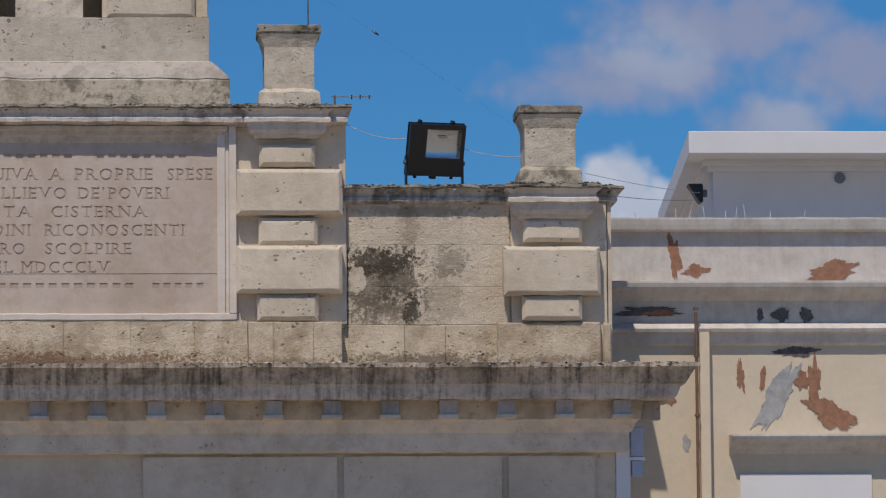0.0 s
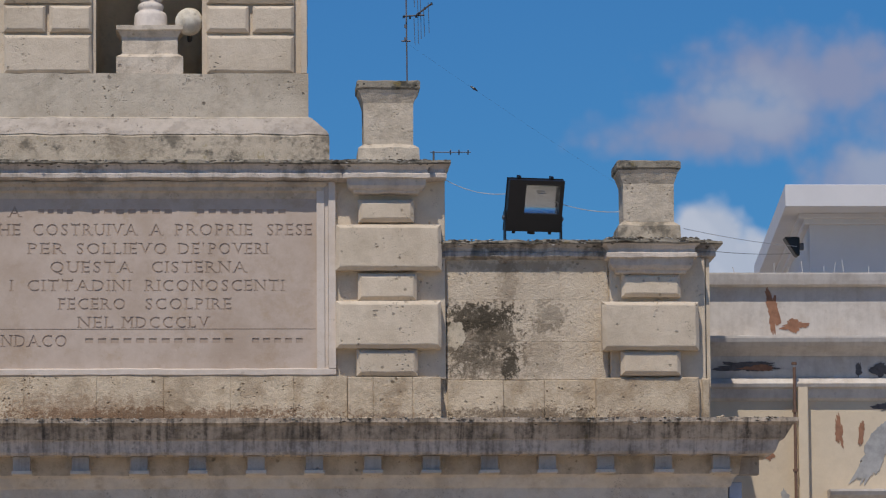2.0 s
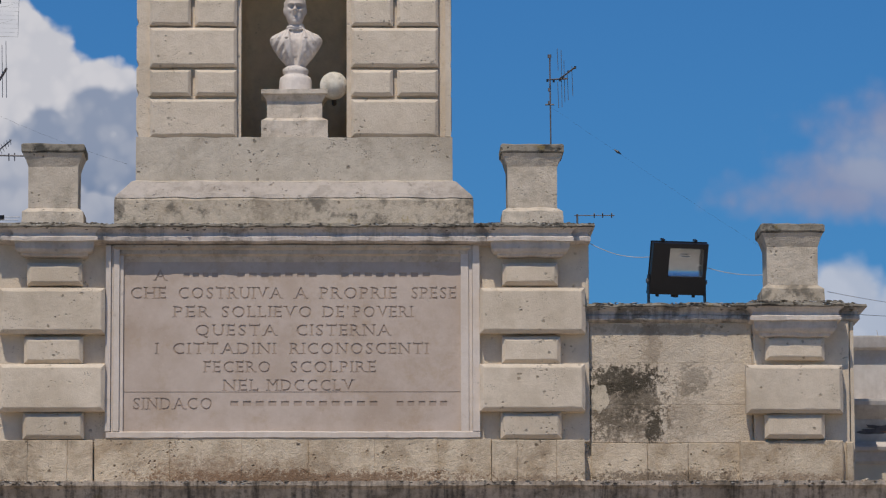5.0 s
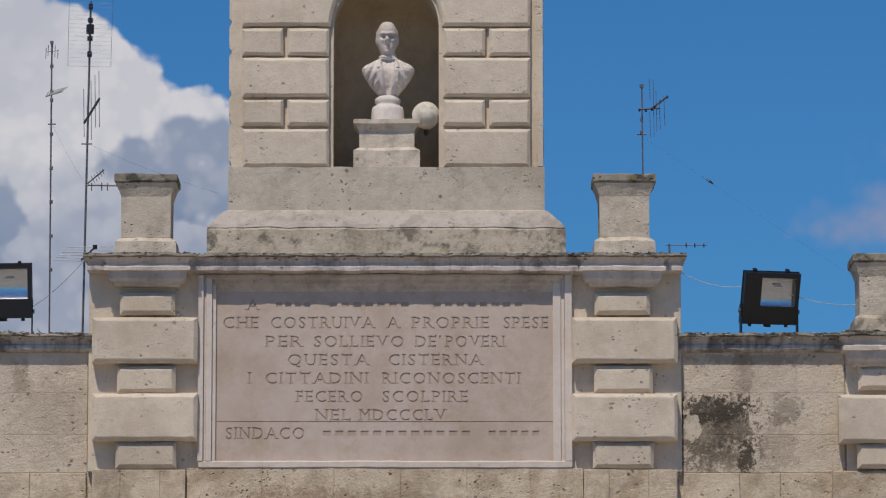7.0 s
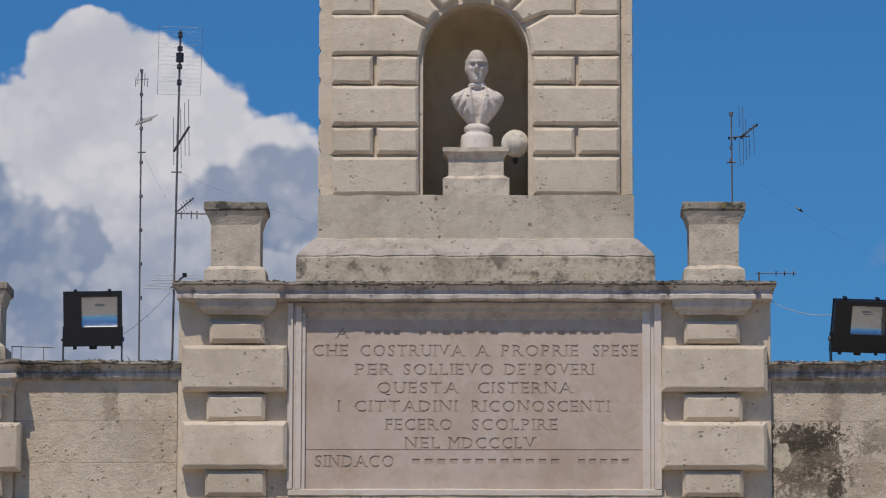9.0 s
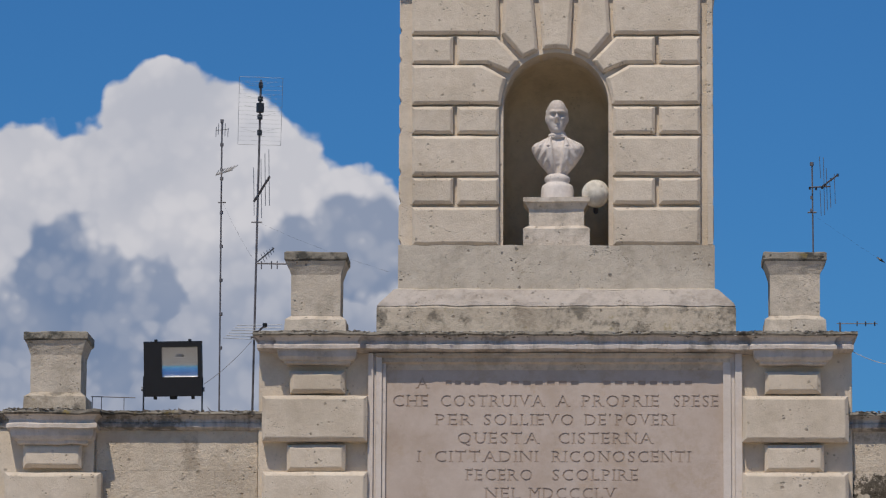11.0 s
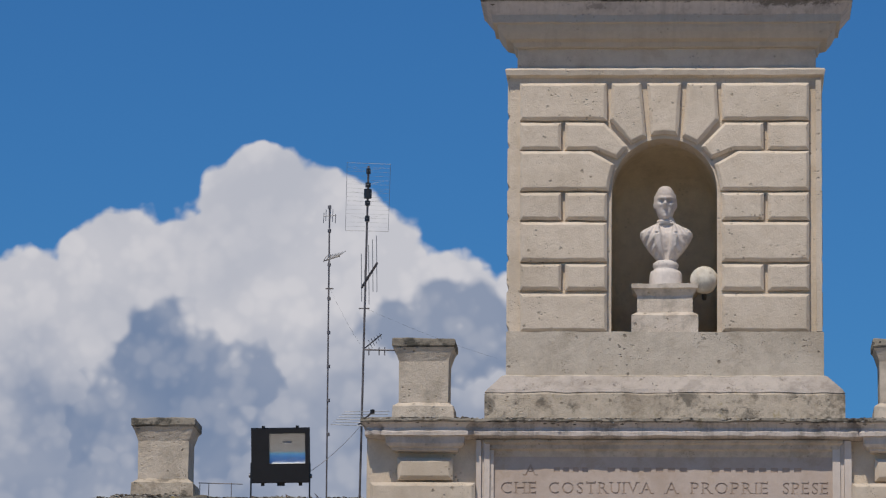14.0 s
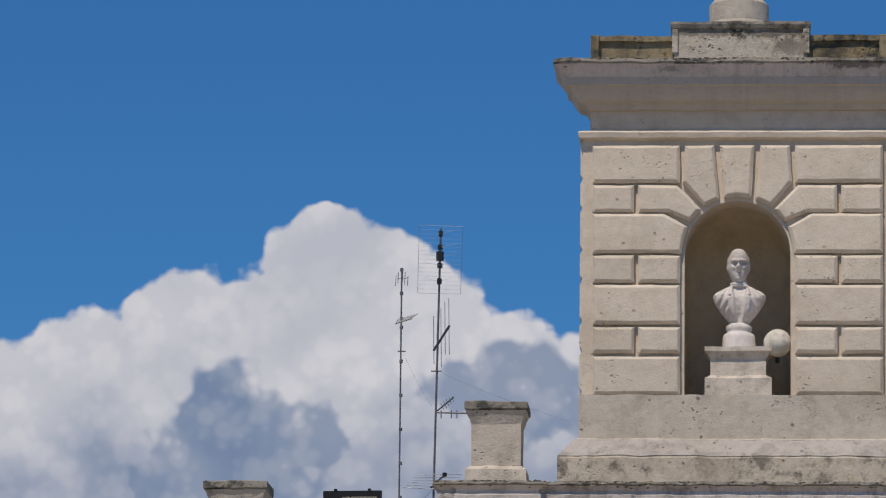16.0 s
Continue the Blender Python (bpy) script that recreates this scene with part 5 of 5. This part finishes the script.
# cables
def cable(name, p, q, sag, r, mat, label):
    p, q = Vector(p), Vector(q)
    bm = bmesh.new()
    pts = [p.lerp(q, k / 10) - Vector((0, 0, sag * 4 * (k / 10) * (1 - k / 10))) for k in range(11)]
    rings = [[bm.verts.new(c + Vector((0, r * math.cos(k * math.tau / 5), r * math.sin(k * math.tau / 5)))) for k in range(5)] for c in pts]
    for lo, hi in zip(rings, rings[1:]):
        for k in range(5):
            bm.faces.new((lo[k], lo[(k + 1) % 5], hi[(k + 1) % 5], hi[k]))
    bm.faces.new(rings[0]), bm.faces.new(rings[-1])
    return tagged(part(name, bm, mat), label, "cable")


stay = cable("stay_wire", near(1762, 646, AY), near(2152, 905, 0.0), 0.01, 0.0005, M_CABLE_B, "thin dark stay wire with an insulator from the aerial mast")
bm = bmesh.new()
ia, ib = Vector(near(1871, 719, AY - 0.2)), Vector(near(1884, 728, AY - 0.22))
rod(bm, ia, ia.lerp(ib, 0.5), 0.003, 8, 0.011), rod(bm, ia.lerp(ib, 0.5), ib, 0.011, 8, 0.003)
part("insulator", bm, M_BLACK, stay)
cable("lamp_cable", near(1826, 884, 0.4), near(1945, 908, 0.12), 0.05, 0.0032, M_CABLE_W, "thin white cable along the floodlight")
cable("lamp_cable", near(2020, 923, 0.12), near(2140, 941, 0.3), 0.03, 0.0032, M_CABLE_W, "thin white cable along the floodlight")
cable("lamp_cable", near(672, 950, 0.14), near(768, 866, AY), 0.03, 0.0032, M_CABLE_W, "thin white cable up to the aerial mast")
cable("stay_wire", near(715, 622, AY), near(768, 720, AY), 0.02, 0.0012, M_CABLE_B, "thin dark stay wire from the aerial mast")
cable("stay_wire", near(778, 657, AY), near(1010, 745, 0.5), 0.02, 0.0006, M_CABLE_B, "thin dark stay wire from the aerial mast")
cable("house_cable", near(2250, 971, 0.3), near(2445, 999, 21), 0.02, 0.003, M_CABLE_W, "pale cable to the white house")
cable("house_cable", near(2300, 1011, 0.3), near(2440, 1011, 21), 0.02, 0.0025, M_CABLE_B, "dark cable to the white house")

# ---- neighbouring cream building ----
BY = 1.15
nb = tagged(empty("cream_building"), "cream plastered building with peeling paint and grey cornices", "building")
NX0 = XE + 0.004
NX1 = sx(3050, BY)
slab("wall", NX0, NX1, BY, 9.0, 0, sz(1060, BY), M_CREAM, nb, "cream plaster wall with bare patches")


def run(name, rows, mat, label="", x0=NX0 + 0.002, x1=NX1):
    """rows of (projection, v) from below."""
    bm = bmesh.new()
    loops = []
    n = 60
    for p, v in rows:
        loops.append([bm.verts.new((x0 + (x1 - x0) * k / n, y, sz(v, BY - p) + 0.004 * noise.noise(Vector((k * 0.9, v, 3))))) for y, ks in ((BY + 0.02, (0,)), (BY - p, range(n + 1)), (BY + 0.02, (n,))) for k in ks])
    for lo, hi in zip(loops, loops[1:]):
        for k in range(len(lo)):
            bm.faces.new((lo[k], lo[(k + 1) % len(lo)], hi[(k + 1) % len(lo)], hi[k]))
    for lp in (loops[0], loops[-1]):
        bm.faces.new(lp)
    return part(name, bm, mat, nb, label)


slab("parapet_band", NX0 + 0.003, NX1, BY - 0.006, BY + 0.01, sz(1168, BY), sz(1066, BY), M_TRIM, nb, "stained white parapet band")
slab("frieze_band", NX0 + 0.003, NX1, BY - 0.006, BY + 0.01, sz(1240, BY), sz(1190, BY), M_TRIM, nb, "stained grey frieze band")
run("coping", [(0.03, 1074), (0.08, 1070), (0.09, 1062), (0.10, 1052), (0.10, 1049)], M_TRIM, "white parapet coping")
run("upper_cornice", [(0.02, 1197), (0.05, 1192), (0.15, 1180), (0.19, 1172), (0.20, 1165), (0.20, 1161)], M_TRIM, "grey moulded cornice")
run("string_course", [(0.01, 1277), (0.04, 1272), (0.06, 1256), (0.10, 1252), (0.11, 1246), (0.05, 1238), (0.02, 1237)], M_TRIM, "white stepped string course")
slab("wall_strip", sx(2457, BY - 0.1, 1400), sx(2475, BY - 0.1, 1400), BY - 0.10, BY + 0.01, 0.02, sz(1247, BY - 0.1), M_CREAM, nb)
bm = bmesh.new()
px_ = sx(2451, BY - 0.14, 1400)
rod(bm, (px_, BY - 0.14, 0.1), (px_, BY - 0.14, sz(1220, BY)), 0.013, 10)
for v in (1216, 1300, 1405):
    rod(bm, (px_, BY - 0.14, sz(v, BY)), (px_, BY - 0.14, sz(v - 5, BY)), 0.022, 10)
part("downpipe", bm, M_COPPER, nb, "brown downpipe with collars")
# hood over the opening
hood = run("door_hood", [(0.01, 1470), (0.03, 1463), (0.10, 1452), (0.17, 1445), (0.19, 1438), (0.19, 1434)], M_TRIM, "grey moulded hood", sx(2512, BY - 0.15, 1450), sx(2800, BY - 0.15, 1450))
slab("blind_panel", sx(2528, BY, 1530), sx(2764, BY, 1530), BY - 0.02, BY + 0.01, 0.5, sz(1506, BY), M_WHITE, nb, "white panel below the hood")


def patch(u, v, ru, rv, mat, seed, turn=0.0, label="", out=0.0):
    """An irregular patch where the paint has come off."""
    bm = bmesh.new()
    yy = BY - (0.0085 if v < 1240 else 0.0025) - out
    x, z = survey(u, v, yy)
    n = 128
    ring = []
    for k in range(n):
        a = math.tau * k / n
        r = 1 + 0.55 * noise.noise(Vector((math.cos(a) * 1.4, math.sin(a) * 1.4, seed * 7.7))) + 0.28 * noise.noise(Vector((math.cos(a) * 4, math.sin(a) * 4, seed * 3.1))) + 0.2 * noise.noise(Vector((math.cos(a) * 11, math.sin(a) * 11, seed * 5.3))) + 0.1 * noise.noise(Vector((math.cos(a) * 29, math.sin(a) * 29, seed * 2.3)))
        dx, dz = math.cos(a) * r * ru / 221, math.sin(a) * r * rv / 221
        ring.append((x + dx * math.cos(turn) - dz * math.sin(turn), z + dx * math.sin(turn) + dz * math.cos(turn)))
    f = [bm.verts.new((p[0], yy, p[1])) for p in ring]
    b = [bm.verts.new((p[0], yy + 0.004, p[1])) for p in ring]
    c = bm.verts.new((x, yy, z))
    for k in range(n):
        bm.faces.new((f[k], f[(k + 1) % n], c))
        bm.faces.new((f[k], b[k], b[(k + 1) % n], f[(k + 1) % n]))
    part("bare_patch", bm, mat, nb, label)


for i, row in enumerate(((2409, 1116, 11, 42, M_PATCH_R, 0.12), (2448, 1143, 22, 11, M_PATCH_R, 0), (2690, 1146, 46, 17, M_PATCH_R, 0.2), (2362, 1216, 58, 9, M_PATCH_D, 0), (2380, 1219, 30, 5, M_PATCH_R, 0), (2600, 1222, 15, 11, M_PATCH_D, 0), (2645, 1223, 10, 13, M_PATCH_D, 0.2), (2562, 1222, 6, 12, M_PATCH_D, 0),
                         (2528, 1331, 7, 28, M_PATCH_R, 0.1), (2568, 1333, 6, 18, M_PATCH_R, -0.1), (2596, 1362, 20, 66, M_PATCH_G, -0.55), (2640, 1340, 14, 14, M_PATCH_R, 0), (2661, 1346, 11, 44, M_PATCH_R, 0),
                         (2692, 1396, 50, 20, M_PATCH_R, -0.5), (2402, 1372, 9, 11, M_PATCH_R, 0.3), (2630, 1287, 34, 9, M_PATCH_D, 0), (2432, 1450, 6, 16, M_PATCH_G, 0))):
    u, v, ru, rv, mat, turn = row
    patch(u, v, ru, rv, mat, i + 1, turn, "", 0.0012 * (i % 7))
for i, (x, h) in enumerate(((2340, 0.05), (2411, 0.08), (2435, 0.06), (2462, 0.10), (2500, 0.06), (2518, 0.09), (2535, 0.11), (2580, 0.06), (2640, 0.07))):
    dir_rod("bird_spike", nb, [(near(x, 1050, BY), (near(x, 1050, BY)[0] + 0.012 * ((i % 3) - 1), BY, near(x, 1050, BY)[2] + h))], 0.0035, M_CABLE_W)

# rain box at the corner of the cistern building
hopper = tagged(empty("rain_hopper"), "blue-grey rain hopper with a white pipe under the cornice", "rain hopper")
hx0, hx1 = sx(2332, -0.1, 1460), sx(2355, -0.1, 1460)
slab("box", hx0, hx1, -0.13, -0.02, sz(1475, -0.1), sz(1422, -0.1), M_PIPE, hopper)
slab("collar", hx0 - 0.01, hx1 + 0.012, -0.14, -0.01, sz(1481, -0.1), sz(1475.5, -0.1), M_WHITE, hopper)
slab("outlet", hx0 + 0.012, hx1 - 0.003, -0.12, -0.03, sz(1509, -0.1), sz(1481.5, -0.1), M_PIPE, hopper)
slab("corner_pipe", XE + 0.001, hx0 - 0.002, -0.12, -0.01, 0.3, sz(1458, -0.1), M_WHITE, hopper)

# ---- white house behind ----
WY = 22.0
wh = tagged(empty("white_house"), "white rendered modern house with an overhanging flat roof", "house")
rx0, rx1 = sx(2424, WY, 900), sx(3300, WY, 900)
zr1, zr0 = sz(889, WY), sz(928, WY)
slab("roof_slab", rx0, rx1, WY, WY + 9, zr0, zr1, M_WHITE, wh, "white roof slab")
wx0 = sx(2459, WY + 0.8, 960)
slab("wall", wx0, rx1 - 0.3, WY + 0.8, WY + 8.2, 0, zr0 - 0.002, M_WHITE, wh, "white rendered wall in shade")
for k, (d, h0, h1) in enumerate(((0.14, 0.02, 0.07), (0.07, 0.07, 0.14))):
    slab("soffit_moulding", wx0 - d, rx1 - 0.3, WY + 0.8 - d, WY + 0.799, zr0 - h1, zr0 - h0 + 0.02, M_WHITE, wh)
    slab("soffit_moulding", wx0 - d, wx0 - 0.001, WY + 0.8, WY + 8.2, zr0 - h1, zr0 - h0 + 0.02, M_WHITE, wh)
bm = bmesh.new()
vx, vz = survey(2695, 972, WY + 0.78)
rod(bm, (vx, WY + 0.80, vz), (vx, WY + 0.76, vz), 0.07, 20)
part("vent_plate", bm, M_STEEL, wh)
for ob in wh.children:
    for v in ob.data.vertices:
        if v.co.x < rx0 + 2.0:
            v.co.x += 0.075 * (v.co.y - WY)
ls = tagged(empty("loudspeaker"), "black wedge loudspeaker under the eaves", "loudspeaker")
lx, lz = survey(2437, 997, WY + 0.9)
bm = bmesh.new()
vs = box(bm, lx - 0.10, wx0 - 0.05, WY + 0.95, WY + 1.2, lz - 0.13, lz + 0.12)
for v in vs:
    if v.co.z < lz and v.co.x < lx:
        v.co.x += 0.16
bmesh.ops.bevel(bm, geom=bm.edges[:], offset=0.015, segments=1, affect="EDGES")
part("cabinet", bm, M_BLACK, ls)
bm = bmesh.new()
rod(bm, (wx0 - 0.05, WY + 1.05, lz), (wx0 + 0.01, WY + 1.05, lz), 0.05, 10)
part("wall_bracket", bm, M_STEEL, ls)

# dry twigs and leaves caught under a lamp
random.seed(5)
bm = bmesh.new()
for k in range(70):
    x = sx(640, FY, 980) + random.gauss(0.1, 0.22)
    y = -0.02 + random.random() * 0.3
    z = Z_WC + 0.002 + random.random() * 0.02
    a = random.random() * math.tau
    l = 0.02 + random.random() * 0.05
    rod(bm, (x, y, z), (x + l * math.cos(a), y + l * math.sin(a), z + random.random() * 0.03), 0.004 + random.random() * 0.005, 4, 0.001)
tagged(part("twig_litter", bm, M_LITTER), "dry brown twigs and leaves on the parapet", "litter", kind="stuff")

# pale bare spot in the mossy wing stone
bm = bmesh.new()
bx, bz = survey(1846, 1160, -0.015)
ring = [bm.verts.new((bx + math.cos(a) * 0.072 * (1 + 0.16 * math.sin(a * 9 + 1) * math.sin(a * 4) + 0.4 * noise.noise(Vector((math.cos(a), math.sin(a), 4)))), -0.0145, bz + math.sin(a) * 0.112 * (1 + 0.12 * math.sin(a * 7) + 0.25 * noise.noise(Vector((math.cos(a) * 2, math.sin(a) * 2, 9)))))) for a in [math.tau * k / 30 for k in range(30)]]
hub = [bm.verts.new((v.co.x, 0.0, v.co.z)) for v in ring]
for k in range(30):
    bm.faces.new((ring[k], ring[(k + 1) % 30], hub[(k + 1) % 30], hub[k]))
bm.faces.new(ring)
part("repair_patch", bm, M_MORTAR, building, "pale oval mortar repair in the mossy stone")

# a loose aerial rod on the parapet
lr = tagged(empty("aerial_rod"), "loose aerial rod lying on the parapet", "aerial", "roof aerials")
dir_rod("rod", lr, [(near(482, 966, 0.3), near(560, 968, 0.3))], 0.004)
for u in (484, 500, 540):
    p = near(u, 967, 0.3)
    dir_rod("foot", lr, [((p[0], 0.3, Z_WC - 0.01), (p[0], 0.3, p[2] + 0.005))], 0.003)

# lichen crust that frays the upper edges of copings and cornices
random.seed(23)
EDGES = [(2 * XC - X_R1 - 0.03, X_R1 + 0.03, AC_Y - 0.165, Z_AC, 420), (TX0 - 0.2, TX1 + 0.2, TC_Y - 0.275, zt, 260), (XW - 0.5, XE + 0.5, Y_LOW - 0.6, Z_LC, 420)]
for s in (1, -1):
    EDGES.append((*span(s, X_R1 + 0.02, X_R2 + 0.03), WC_Y - 0.105, Z_WC, 260))
    EDGES.append((*span(s, sx(2134, -0.2, 1040) - 0.1, sx(2252, -0.2, 1040) + 0.1), -0.285, Z_WC, 80))
    EDGES.append((*span(s, sx(1668, -0.2, 900) - 0.1, sx(1778, -0.2, 900) + 0.1), -0.285, Z_AC, 80))


def crust(share, low, high):
    """Small flattened clumps gathered in patches along the edges."""
    verts, faces = [], []
    for x0, x1, y, z, count in EDGES:
        for _ in range(int(count * share)):
            x = random.uniform(x0, x1)
            if noise.noise(Vector((x * 3.1, y * 9, z * 5))) + random.uniform(-0.35, 0.35) < -0.05:
                continue
            r = random.uniform(low, high)
            cy, cz = y + random.uniform(-0.004, 0.03), z - abs(random.gauss(0, 0.018)) + 0.002
            b = len(verts)
            for ax, ay, az in ((1.7, 0, 0), (0, 1, 0), (-1.7, 0, 0), (0, -1, 0), (0, 0, 0.6), (0, 0, -0.6)):
                verts.append((x + r * (ax + random.uniform(-0.4, 0.4)), cy + r * (ay * 0.6 + random.uniform(-0.2, 0.2)), cz + r * (az + random.uniform(-0.2, 0.2))))
            for k in range(4):
                faces.append((b + k, b + (k + 1) % 4, b + 4))
                faces.append((b + (k + 1) % 4, b + k, b + 5))
    bm = bmesh.new()
    vs = [bm.verts.new(v) for v in verts]
    for f in faces:
        bm.faces.new([vs[i] for i in f])
    return bm


part("lichen_crust", crust(2.6, 0.005, 0.013), M_CRUST, building, "black-brown lichen crust along the stone edges")
part("lichen_crust", crust(1.0, 0.004, 0.010), M_CRUST_PALE, building, "pale grey lichen crust along the stone edges")

# grit and small rubble along the ledge
random.seed(11)
bm = bmesh.new()
for k in range(260):
    x = random.uniform(XW + 0.2, XE + 0.4)
    r = random.uniform(0.008, 0.022)
    y = random.uniform(-0.62, -0.2)
    m = Matrix.Translation((x, y, Z_LC + r * 0.5)) @ Matrix.Rotation(random.random() * 6, 4, "Z") @ Matrix.Diagonal((1.6, 1.0, 0.8, 1))
    bmesh.ops.create_icosphere(bm, subdivisions=1, radius=r, matrix=m)
tagged(part("ledge_grit", bm, M_BASE), "crumbled stone grit along the cornice ledge", "grit", kind="stuff")
